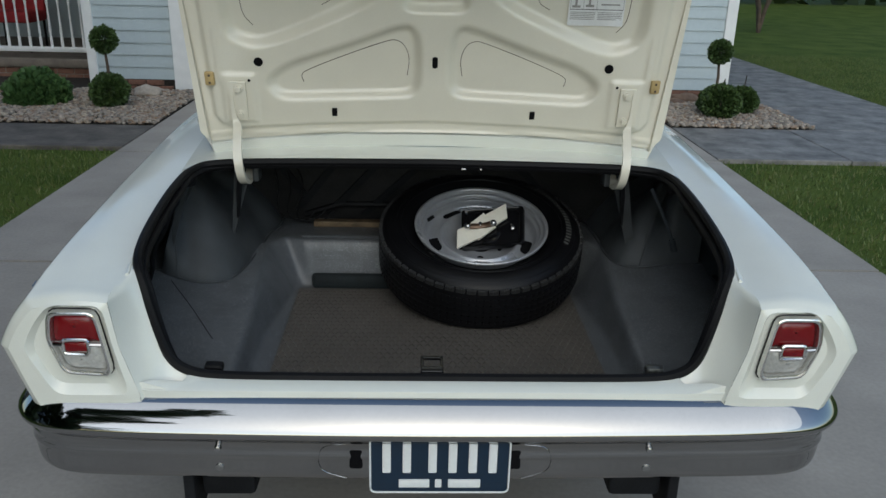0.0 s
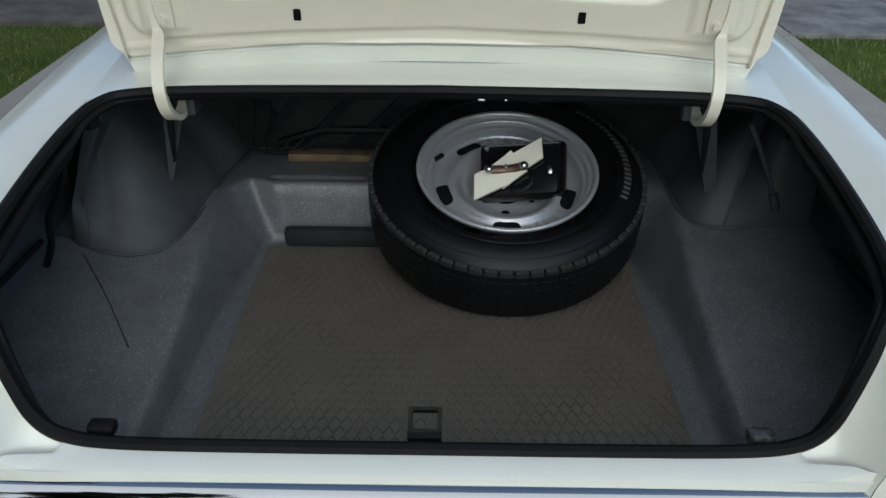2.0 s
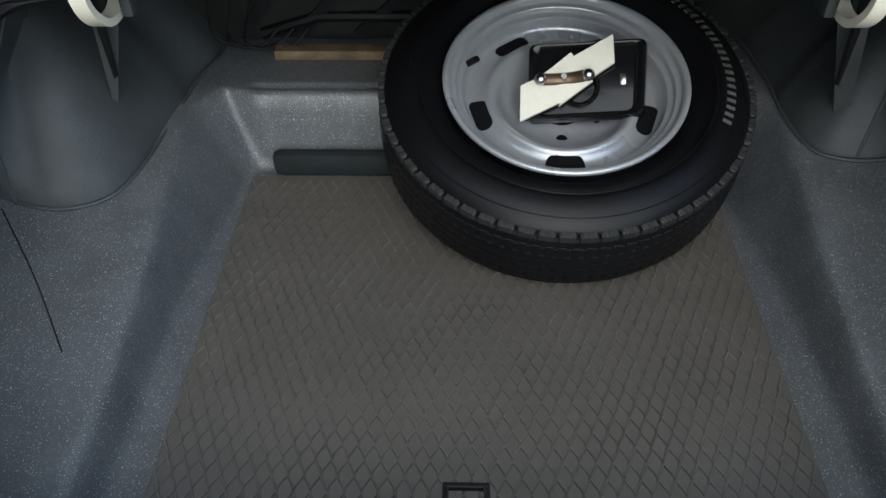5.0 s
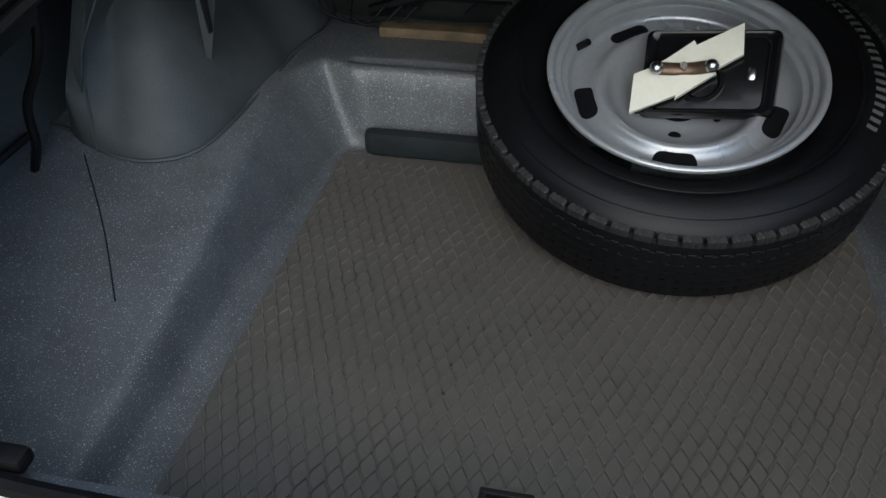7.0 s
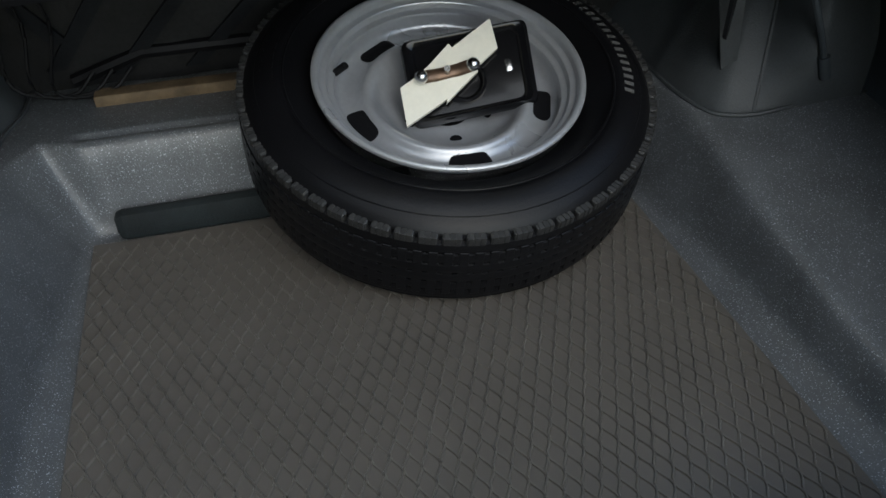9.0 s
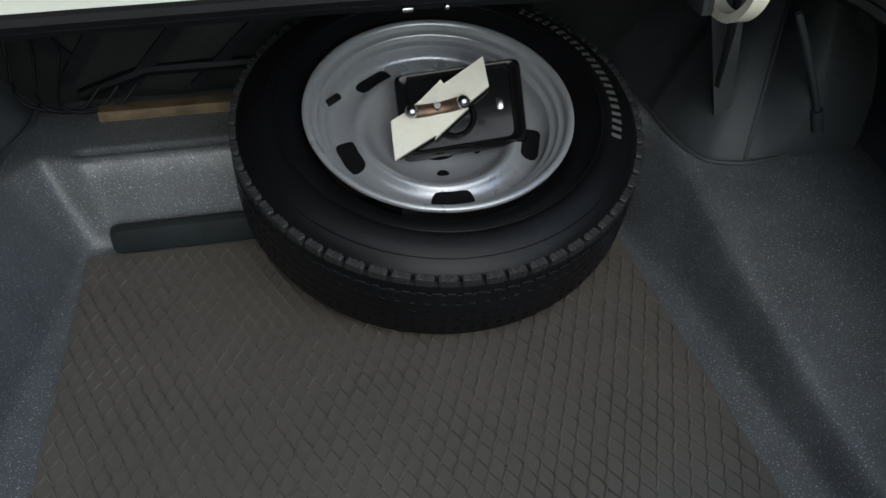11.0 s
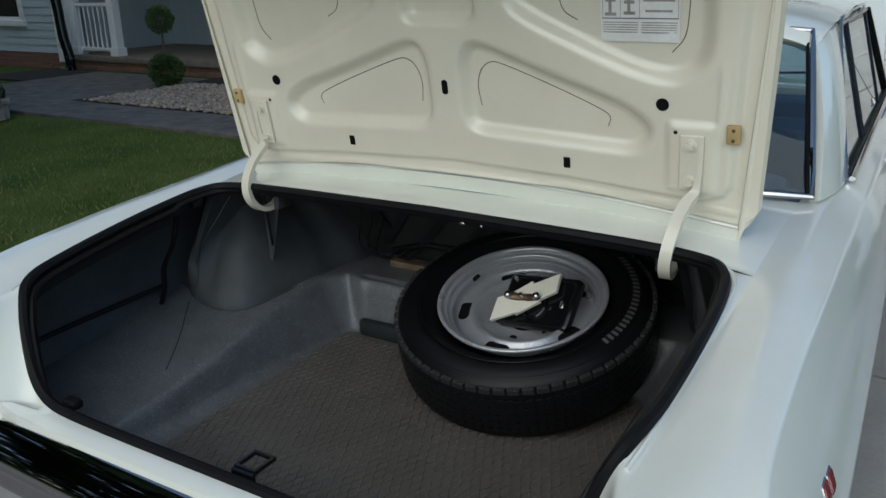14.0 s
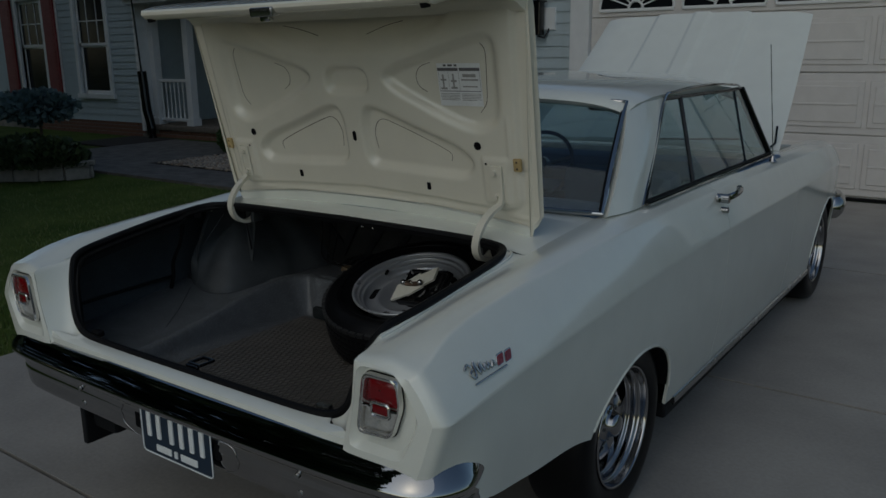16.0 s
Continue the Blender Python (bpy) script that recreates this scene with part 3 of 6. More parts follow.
railing(-7.47, -3.9)

bench = thing("bench", "brown wooden porch bench", "bench", at=(-9.4, 10.55, 0.22))
part("seat", box(-0.6, 0.6, -0.2, 0.2, 0.4, 0.44, 0.01), WOOD, bench)
for x in (-0.55, 0.51):
    part("leg", box(x, x + 0.04, -0.18, 0.18, 0, 0.4, 0.006), WOOD, bench)
part("backrest", box(-0.6, 0.6, 0.17, 0.21, 0.44, 0.85, 0.01), WOOD, bench)
pot = part("garden_pot", revolve([(0.0, 0.0), (0.15, 0.0), (0.2, 0.06), (0.22, 0.25), (0.17, 0.42), (0.13, 0.45), (0.0, 0.45)], 32), GREENBAG, label="dark green round pot on the porch")
pot.location = (-8.4, 9.6, 0.22)
tagged(pot, category="pot")
chair = thing("porch_chair", "red cushioned chair behind the porch railing", "chair", at=(-5.2, 9.35, 0.22))
part("seat", box(-0.3, 0.3, -0.28, 0.28, 0.36, 0.5, 0.04), REDCLOTH, chair)
part("backrest", box(-0.3, 0.3, 0.2, 0.32, 0.46, 1.0, 0.04), REDCLOTH, chair)
for x in (-0.27, 0.25):
    for y in (-0.25, 0.22):
        part("leg", box(x, x + 0.025, y, y + 0.025, 0, 0.37, 0.004), BLACK, chair)
sign = thing("yard_sign", "small blue octagonal sign on a stake in the pebbles", "sign", at=(-7.1, 7.9, 0))
bm = bmesh.new()
bmesh.ops.create_cone(bm, cap_ends=True, segments=8, radius1=0.13, radius2=0.13, depth=0.012, matrix=pose(0, 0, 0.68, 90, 22.5, 0))
part("plate", bm, BLUESIGN, sign, smooth=0)
part("stake", tube([(0, 0.01, 0), (0, 0.01, 0.6)], 0.008, 6), DULL_CHROME, sign)

# wing with windows
WX = [(-16.75, -15.75), (-14.45, -13.4)]
siding("wall_wing", -20.0, -12.4, 8.4, 0.25, 3.8, "blue-grey lapped siding of the house wing", [(a, b, 0.8, 2.75) for a, b in WX])
footing = tagged(part("footing", box(-20, -12.4, 8.4, 8.54, -0.05, 0.25), CAPSTONE, label="brick footing under the siding"), category="wall", kind="structure")
brick_face(footing, -16.4, -12.5, 8.401, -0.03, 4)
trim("trim", -12.45, -12.33, 8.36, 8.6, 0.1, 3.8, "white corner board of the house")
trim("trim", -15.25, -15.13, 8.37, 8.42, 0.2, 3.8, "white corner board of the house")
for k, (a, b) in enumerate(WX):
    w = tagged(new("window_%d" % (k + 1)), "white double-hung window with dark panes", "window", kind="structure")
    bm = box(a - 0.1, a, 8.35, 8.5, 0.7, 2.85, 0.006)
    box(b, b + 0.1, 8.35, 8.5, 0.7, 2.85, 0.006, bm=bm)
    box(a, b, 8.35, 8.5, 2.75, 2.85, 0.006, bm=bm)
    box(a - 0.14, b + 0.14, 8.33, 8.5, 0.7, 0.8, 0.006, bm=bm)
    part("window_frame", bm, TRIM, w)
    for z0, z1, y in ((0.8, 1.79, 8.45), (1.76, 2.75, 8.42)):
        bm = box(a, a + 0.06, y, y + 0.03, z0, z1, 0.003)
        box(b - 0.06, b, y, y + 0.03, z0, z1, 0.003, bm=bm)
        box(a, b, y, y + 0.03, z0, z0 + 0.06, 0.003, bm=bm)
        box(a, b, y, y + 0.03, z1 - 0.06, z1, 0.003, bm=bm)
        s = part("sash", bm, TRIM, w)
        part("pane", box(a + 0.055, b - 0.055, y + 0.012, y + 0.018, z0 + 0.055, z1 - 0.055), PANE, s)
        if z0 > 1:
            for i in (1, 2):
                x = a + (b - a) * i / 3
                part("muntin", box(x - 0.01, x + 0.01, y, y + 0.014, z0 + 0.05, z1 - 0.05), TRIM, s)
            part("muntin", box(a + 0.05, b - 0.05, y, y + 0.0135, (z0 + z1) / 2 - 0.01, (z0 + z1) / 2 + 0.01), TRIM, s)
for x in (-17.4, -15.62):
    sh = thing("shutter", "dark red louvred window shutter", "shutter", "window shutters", at=(x, 8.36, 0.75))
    part("shutter_frame", box(0, 0.44, -0.03, 0.02, 0, 2.05, 0.006), SHUTTER, sh)
    for i in range(20):
        part("slat", box(0.06, 0.38, -0.04, -0.025, 0.12 + i * 0.092, 0.18 + i * 0.092, 0.003), SHUTTER, sh)
pole = thing("lamp_pole", "thin dark pole with a wrapped black foot by the house corner", "pole", at=(-11.9, 8.15, 0))
part("pole", tube([(-0.06, 0, 0.6), (-0.25, 0, 3.6)], 0.018, 8), BLACK, pole)
bm = bmesh.new()
tube(curve_pts([(0.05, 0, 0), (0.03, 0.01, 0.25), (-0.02, -0.01, 0.55), (-0.06, 0.0, 0.95), (-0.09, 0, 1.25)], 5), 0.085, 10, bm=bm)
for v in bm.verts:
    v.co += v.co.normalized() * 0.03 * noise.noise(v.co * 7)
part("wrap", bm, BLACK, pole)
slab("soil", -12.6, -11.25, 6.9, 8.3, 0.0, SOIL, "dark mulch by the porch corner", category="soil")

# raised bed of blocks, its edge bent round the path
rb = thing("raised_bed", "raised garden bed edged with tan concrete blocks", "planter", at=(0, 0, 0))
EDGE = curve_pts([(-11.9, 2.85), (-10.5, 3.05), (-9.4, 3.4), (-8.65, 3.9), (-8.15, 4.4), (-8.2, 4.66), (-8.5, 4.77), (-9.4, 4.8), (-11.9, 4.82)], 16)
bm = bmesh.new()
bm.faces.new([bm.verts.new((x, y, 0.13)) for x, y in EDGE])
part("soil", bm, SOIL, rb, smooth=0)
run = [0.0]
for p, q in zip(EDGE, EDGE[1:]):
    run.append(run[-1] + math.dist(p, q))


def along(s):
    x, y = np.interp(s, run, [p[0] for p in EDGE]), np.interp(s, run, [p[1] for p in EDGE])
    x1, y1 = np.interp(s + 0.05, run, [p[0] for p in EDGE]), np.interp(s + 0.05, run, [p[1] for p in EDGE])
    return x, y, math.degrees(math.atan2(y1 - y, x1 - x))


block_box, cap_box = box(-0.15, 0.15, -0.02, 0.2, -0.03, 0.135, 0.014), box(-0.155, 0.155, -0.05, 0.23, 0.0, 0.07, 0.014)
for k in range(int(run[-1] / 0.312)):
    o = part("block", block_box.copy(), CAPSTONE, rb)
    x, y, a = along(0.16 + k * 0.312)
    o.matrix_basis = pose(x, y, 0.0, 0, 0, a)
    o = part("capstone", cap_box.copy(), CAPSTONE, rb)
    x, y, a = along(0.16 + k * 0.312)
    o.matrix_basis = pose(x, y, 0.14, 0, 0, a + rng.uniform(-1.5, 1.5))
spruce = thing("dwarf_spruce", "small blue spruce grafted on a bare stem", "tree", at=(-9.15, 4.55, 0.13))
part("trunk", tube([(0, 0, -0.04), (0.03, 0, 0.3), (0, 0, 0.72)], 0.02, 8), BARK, spruce)
leaves(ball_spots((0, 0, 0.74), (0.46, 0.42, 0.17), 2600, 0.4), 0.085, BLUELEAF, "crown", spruce)
for x, y in ((-8.5, 4.3), (-8.9, 4.0), (-9.3, 4.4), (-9.7, 3.8), (-10.2, 3.7), (-10.8, 4.1)):
    shrub(x, y, 0.36, 0.45, 2200, WOODLEAF, "low dark green bedding plants in the raised bed", 0.07, base=0.13)

# roofs, out of view, added so their overhangs shade walls and porch
ROOFING = mat("dark_shingles", (0.07, 0.065, 0.06), 0.9, vary=0.25, bump=0.6)
for name, x0, x1, y0, y1, z0, z1 in (("roof_garage", -4.1, 4.0, GY - 0.5, 14.5, 3.45, 6.2), ("roof_wing", -20.5, -12.0, 7.9, 16.0, 3.75, 6.5), ("roof_porch", -12.4, -3.5, PY - 0.5, 14.0, 2.63, 5.2)):
    ym = (y0 + y1) / 2
    bm = loft([[(x0, y0, z0), (x1, y0, z0)], [(x0, ym, z1), (x1, ym, z1)], [(x0, y1, z0), (x1, y1, z0)], [(x0, y1, z0 - 0.05), (x1, y1, z0 - 0.05)], [(x0, y0, z0 - 0.05), (x1, y0, z0 - 0.05)]])
    tagged(part(name, bm, ROOFING, label="unseen dark roof slope added to shade the house", smooth=0), category="roof", kind="structure")
# ---- car ----
car = thing("car", "white two-door hardtop car with open trunk and raised hood", "car")
RW, FW, WR = 1.04, 3.95, 0.318

SIDE = [
    (-0.034, [(0.655, 0.856), (0.722, 0.860), (0.804, 0.843), (0.862, 0.755), (0.826, 0.645), (0.800, 0.590)]),
    (-0.020, [(0.656, 0.864), (0.729, 0.871), (0.818, 0.855), (0.882, 0.756), (0.842, 0.640), (0.818, 0.578)]),
    (0.012, [(0.657, 0.869), (0.732, 0.879), (0.818, 0.868), (0.891, 0.758), (0.854, 0.640), (0.832, 0.565)]),
    (0.10, [(0.66, 0.882), (0.735, 0.901), (0.806, 0.900), (0.892, 0.765), (0.878, 0.64), (0.86, 0.52)]),
    (0.35, [(0.675, 0.92), (0.745, 0.937), (0.804, 0.931), (0.894, 0.785), (0.884, 0.63), (0.86, 0.465)]),
    (0.65, [(0.685, 0.95), (0.752, 0.960), (0.812, 0.950), (0.895, 0.80), (0.888, 0.61), (0.862, 0.43)]),
    (1.05, [(0.70, 0.985), (0.762, 0.988), (0.822, 0.970), (0.895, 0.82), (0.89, 0.58), (0.855, 0.30)]),
    (1.45, [(0.722, 0.994), (0.772, 0.993), (0.832, 0.973), (0.895, 0.826), (0.888, 0.565), (0.85, 0.272)]),
]
SIDE += [
    (1.87, [(0.74, 1.0), (0.78, 0.995), (0.836, 0.972), (0.895, 0.83), (0.885, 0.55), (0.845, 0.25)]),
    (3.0, [(0.75, 0.985), (0.79, 0.98), (0.838, 0.955), (0.893, 0.82), (0.88, 0.54), (0.845, 0.24)]),
    (3.9, [(0.70, 0.965), (0.76, 0.965), (0.84, 0.94), (0.885, 0.82), (0.875, 0.55), (0.845, 0.26)]),
    (4.40, [(0.66, 0.93), (0.72, 0.925), (0.79, 0.90), (0.84, 0.80), (0.83, 0.58), (0.80, 0.36)]),
    (4.52, [(0.62, 0.90), (0.68, 0.895), (0.74, 0.87), (0.79, 0.78), (0.78, 0.60), (0.75, 0.45)]),
]


def section(y, n=6):
    """Top of the wing, a crisp shoulder, a nearly flat upper side and the rounded lower side."""
    rows = [np.array(p, float) for p in lerp_rows(SIDE, y)]
    into, down = rows[2] - rows[1], rows[3] - rows[2]
    a, b = rows[2] - into / np.linalg.norm(into) * 0.008, rows[2] + down / np.linalg.norm(down) * 0.008
    turn = [a * (1 - t) ** 2 + rows[2] * 2 * t * (1 - t) + b * t * t for t in (0.0, 0.25, 0.5, 0.75)]
    out = np.array((-down[1], down[0])) / np.linalg.norm(down)
    side = [b + (rows[3] - b) * t + out * 0.020 * t * (1 - t) for t in list(np.linspace(0, 1, n + 2)[:-1]) + [0.965]]
    return [tuple(p) for p in curve_pts([rows[0], rows[1], a], n)[:-1] + turn + side] + [tuple(p) for p in curve_pts(rows[3:], n)]


def clipped(y, n=22):
    """The section down to its foot, or to the wheel arch where there is one."""
    pts = section(y, 8)
    foot = pts[-1][1]
    for yc, r in ((RW, 0.325), (FW, 0.335)):
        if abs(y - yc) < r:
            foot = max(foot, WR + (0.83 if yc < 2 else 0.95) * math.sqrt(r * r - (y - yc) ** 2))
    keep = [p for p in pts if p[1] > foot + 0.004]
    nxt = pts[len(keep)] if len(keep) < len(pts) else pts[-1]
    a = keep[-1]
    t = (a[1] - foot) / max(1e-6, a[1] - nxt[1]) if a[1] - nxt[1] > 1e-6 else 0
    t = min(1, max(0, t))
    keep.append((a[0] + (nxt[0] - a[0]) * t, a[1] + (nxt[1] - a[1]) * t))
    upper, keep = keep[:31], keep[31:]
    upper.append(tuple(np.array(upper[-1]) * 0.75 + np.array(keep[0]) * 0.25))
    s = [0.0]
    for p, q in zip(keep, keep[1:]):
        s.append(s[-1] + math.dist(p, q))
    us = np.linspace(0, s[-1], n)
    return upper + list(zip(np.interp(us, s, [p[0] for p in keep]), np.interp(us, s, [p[1] for p in keep])))


def flank(name, y0, y1, sgn, label=""):
    ys = list(np.linspace(y0, y1, max(6, int((y1 - y0) / 0.045))))
    if y0 < 0:
        ys += [y0 + d for d in (0.002, 0.005, 0.009, 0.014, 0.020, 0.028, 0.036)]
    for yc, r in ((RW, 0.325), (FW, 0.335)):
        if y0 < yc < y1:
            ys = [y for y in ys if abs(y - yc) > r] + [yc + r * math.cos(a) * 0.9999 for a in np.linspace(0, math.pi, 41)] + [yc - r - 0.002, yc + r + 0.002]
    rings = [[(sgn * x, y, z) for x, z in clipped(y)] for y in sorted(ys)]
    return thick(part(name, loft(rings, flip=sgn < 0), PAINT, car, label), 0.012)


def arch_lip(yc, r, sgn):
    pts = []
    for a in np.linspace(0.06 if yc > 2 else 0.12, math.pi - (0.06 if yc > 2 else 0.42), 33):
        y, z = yc + r * math.cos(a), WR + (0.83 if yc < 2 else 0.95) * r * math.sin(a)
        x = clipped(min(max(y, -0.02), 4.5))[-1][0]
        pts.append((sgn * (x - 0.002), y, z))
    part("wheel_arch_lip", tube(pts, 0.006, 8), PAINT, car)
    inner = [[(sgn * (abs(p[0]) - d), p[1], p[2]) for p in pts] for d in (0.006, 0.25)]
    # near-black sheet: the shade inside the arch is put into its colour
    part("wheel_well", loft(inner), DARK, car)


for sgn in (-1, 1):
    flank("quarter_panel", -0.034, 1.8682, sgn)
    door = flank("door", 1.871, 3.0155, sgn)
    flank("fender", 3.0183, 4.52, sgn)
    arch_lip(RW, 0.325, sgn)
    arch_lip(FW, 0.335, sgn)
    # door handle, rocker strip, badge, belt strips
    hx = sgn * 0.872
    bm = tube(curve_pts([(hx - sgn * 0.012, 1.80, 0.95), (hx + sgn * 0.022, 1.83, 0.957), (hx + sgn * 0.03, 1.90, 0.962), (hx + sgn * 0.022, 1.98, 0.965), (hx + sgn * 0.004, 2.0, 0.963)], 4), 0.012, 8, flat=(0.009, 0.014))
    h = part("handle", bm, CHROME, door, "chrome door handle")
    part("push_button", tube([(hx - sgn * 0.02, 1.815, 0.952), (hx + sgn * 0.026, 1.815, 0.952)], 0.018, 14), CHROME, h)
    part("lock", tube([(hx - sgn * 0.02, 1.83, 0.905), (hx + sgn * 0.02, 1.83, 0.905)], 0.012, 12), CHROME, h)
    part("rocker_strip", tube([(sgn * 0.853, y, 0.262 - 0.005 * (y - 1.5)) for y in (1.44, 2.0, 2.6, 3.2, 3.62)], 0.012, 8, flat=(0.008, 0.018)), DULL_CHROME, car, "bright strip along the rocker")
    part("rocker", box(sgn * 0.60, sgn * 0.84, 1.40, 3.64, 0.20, 0.262, 0.01), STEELBAR, car)

# badge: script as a waved wire and a red emblem
for sgn in (-1, 1):
    def on_side(y, z, out=0.004):
        pts = section(y, 12)
        x = np.interp(z, [p[1] for p in pts[::-1]], [p[0] for p in pts[::-1]])
        return (sgn * (x + out), y, z)
    def small(y, z):
        return 0.092 + (y - 0.035) * 0.82, 0.826 + (z - 0.85) * 0.8
    wave = curve_pts([(0.035, 0.862), (0.05, 0.872), (0.062, 0.858), (0.05, 0.848), (0.066, 0.836), (0.076, 0.872), (0.088, 0.84), (0.098, 0.866), (0.106, 0.842), (0.116, 0.858), (0.124, 0.842), (0.13, 0.858), (0.138, 0.842), (0.15, 0.856), (0.158, 0.842)], 4)
    b = part("script_badge", tube([on_side(*small(y, z)) for y, z in wave], 0.003, 6), DULL_CHROME, car, "chrome script badge drawn as a plain wave")
    part("underline", tube([on_side(*small(y, z)) for y, z in ((0.05, 0.822), (0.12, 0.826), (0.20, 0.83))], 0.0022, 6), DULL_CHROME, b)
    for y0 in (0.168, 0.206):
        for out, grow, material, name, note in ((0.0015, 0.0028, DULL_CHROME, "emblem_edge", ""), (0.0035, 0.0, REDENAMEL, "emblem", "red enamel slanted bar")):
            quad = rounded([(y0 - grow, 0.837 - grow), (y0 + 0.026 + grow, 0.840 - grow), (y0 + 0.040 + grow, 0.862 + grow), (y0 + 0.013 - grow, 0.859 + grow)], 0.005)
            bm = loft([[on_side(*small(y, z), out - 0.003) for y, z in quad], [on_side(*small(y, z), out) for y, z in quad]], closed=True, caps=True, flip=sgn < 0)
            part(name, bm, material, b, note, smooth=30)
    # near-black strips added behind the door gaps so these read as shade
    for y in (1.869, 3.017):
        bm = loft([[(sgn * (x - 0.010), yy, z) for x, z in clipped(yy)] for yy in (y - 0.02, y + 0.02)])
        part("seam_shade_strip", bm, DARK, car)

# opening of the trunk, half of it from the sill's middle round to the front edge
HALF = [(0.0, 0.02, 0.664), (0.25, 0.02, 0.664), (0.44, 0.022, 0.665), (0.52, 0.028, 0.672), (0.563, 0.034, 0.70), (0.588, 0.044, 0.76), (0.612, 0.064, 0.84), (0.634, 0.10, 0.889),
        (0.652, 0.20, 0.909), (0.66, 0.38, 0.935), (0.657, 0.52, 0.953), (0.64, 0.60, 0.964), (0.59, 0.64, 0.970), (0.42, 0.655, 0.974), (0.0, 0.662, 0.977)]
half = curve_pts(HALF, 5)
seal_loop = half + [Vector((-p.x, p.y, p.z)) for p in half[-2:0:-1]]
bm = tube(seal_loop, 0.011, 8, closed=True)
seal = part("trunk_seal", bm, RUBBER, car, "black rubber weatherstrip round the trunk opening")
inner_loop = [Vector((p.x * 0.985, p.y + (0.008 if p.y < 0.1 else 0.004), p.z - (0.018 if p.y < 0.5 else 0.010))) for p in seal_loop]
part("seal_flange", tube(inner_loop, 0.009, 6, closed=True), RUBBER, seal)
gutter = [[Vector((p.x, p.y, p.z - 0.004)) for p in seal_loop + seal_loop[:1]], [Vector((p.x * 0.995, p.y + (0.006 if p.y < 0.1 else 0.0), p.z - (0.05 if p.y < 0.5 else 0.016))) for p in seal_loop + seal_loop[:1]]]
part("opening_flange", loft(gutter), STEELBAR, car, "dark painted flange under the weatherstrip")

# rear corner: channel between the opening and the lamp pod
INNER = ((0.60, 0.65, 0.76, 0.862), (0.607, 0.612, 0.643, 0.655))
for sgn in (-1, 1):
    side = [p for p in half if p.x > 0.5 and p.y < 0.645 and p.z > 0.668]
    a, b, mid = [], [], []
    for p in side:
        a.append(Vector((sgn * p.x, p.y, p.z)))
        if p.z < 0.885:
            z = 0.625 + (p.z - 0.668) * (0.237 / 0.217)
            q = Vector((sgn * float(np.interp(z, *INNER)), -0.033, z))
        else:
            k = min(1.0, (p.z - 0.885) / 0.05)
            y = -0.033 + (p.y + 0.033) * min(1.0, (p.z - 0.885) / 0.045) if p.z < 0.93 else p.y
            x, z = section(max(-0.03, y))[0]
            q = Vector((sgn * x, y, z))
        b.append(q)
        mid.append(a[-1] * 0.45 + q * 0.55 + Vector((-sgn * 0.004, 0.02 if p.z < 0.9 else 0.004, -0.008)))
    fine = []
    for t in np.linspace(0, 1, 9):
        fine.append([u * (1 - t) ** 2 + m * 2 * t * (1 - t) + v * t * t for u, m, v in zip(a, mid, b)])
    part("trunk_channel", loft(fine, flip=sgn < 0), PAINT, car)
    ridge = [p + Vector((0, 0, 0.001)) for p, q in zip(fine[4], a) if q.z > 0.89]
    part("gutter_ridge", tube(ridge, 0.004, 8), PAINT, car)
    clip = box(-0.011, 0.011, -0.014, 0.014, -0.022, 0.006, 0.004)
    clip.transform(pose(sgn * 0.646, 0.575, 0.947, 0, 0, sgn * 20))
    part("seal_clip", clip, RUBBER, car)
low = [p for p in half if p.z <= 0.6725]
low = [Vector((-p.x, p.y, p.z)) for p in low[::-1]] + low[1:]
rows = []
for y, z, w in ((None, None, 1), (0.006, 0.6615, 1.03), (-0.012, 0.660, 1.13), (-0.024, 0.654, 1.17), (-0.028, 0.640, 1.46), (-0.026, 0.618, 1.46), (-0.024, 0.56, 1.46)):
    rows.append([Vector((p.x * w, p.y if y is None else y, (p.z if z is None else z) - (0 if z is None else 0.02 * max(0, abs(p.x) - 0.5) - (0 if z is None else 0.33 * min(0.07, max(0, abs(p.x * w) - 0.545)))))) for p in low])
part("rear_panel", loft(rows), PAINT, car)

ends = [p for p in half if p.x > 0.5 and p.y < 0.645 and p.z > 0.668][-1]
front = sorted([p for p in seal_loop if p.y >= ends.y - 1e-6 and p.z > 0.96], key=lambda p: p.x)
xe, ze = section(ends.y)[0]
row0 = [Vector((-xe, ends.y, ze)), Vector((-(xe + ends.x) / 2, ends.y, (ze + ends.z) / 2))] + front + [Vector(((xe + ends.x) / 2, ends.y, (ze + ends.z) / 2)), Vector((xe, ends.y, ze))]
rows = [row0]
for y, z in ((0.668, 0.981), (0.678, 0.985), (0.70, 0.9885), (0.74, 0.991), (0.80, 0.994), (0.90, 0.999), (1.06, 1.004)):
    k = min(1.0, max(0.0, (y - 0.665) / 0.3))
    row = []
    for p in row0:
        s_ = p.x / xe
        yy = y - (0.662 - ends.y) * abs(s_) ** 6 * (1 - k)
        ex, ez = section(yy)[0]
        w = abs(s_) ** 5
        row.append(Vector((s_ * ex, yy, z * (1 - w) - 0.012 * s_ * s_ * (1 - w) + ez * w)))
    rows.append(row)
part("deck_panel", loft(rows), PAINT, car, "white cowl strip between trunk and rear window", smooth=35)


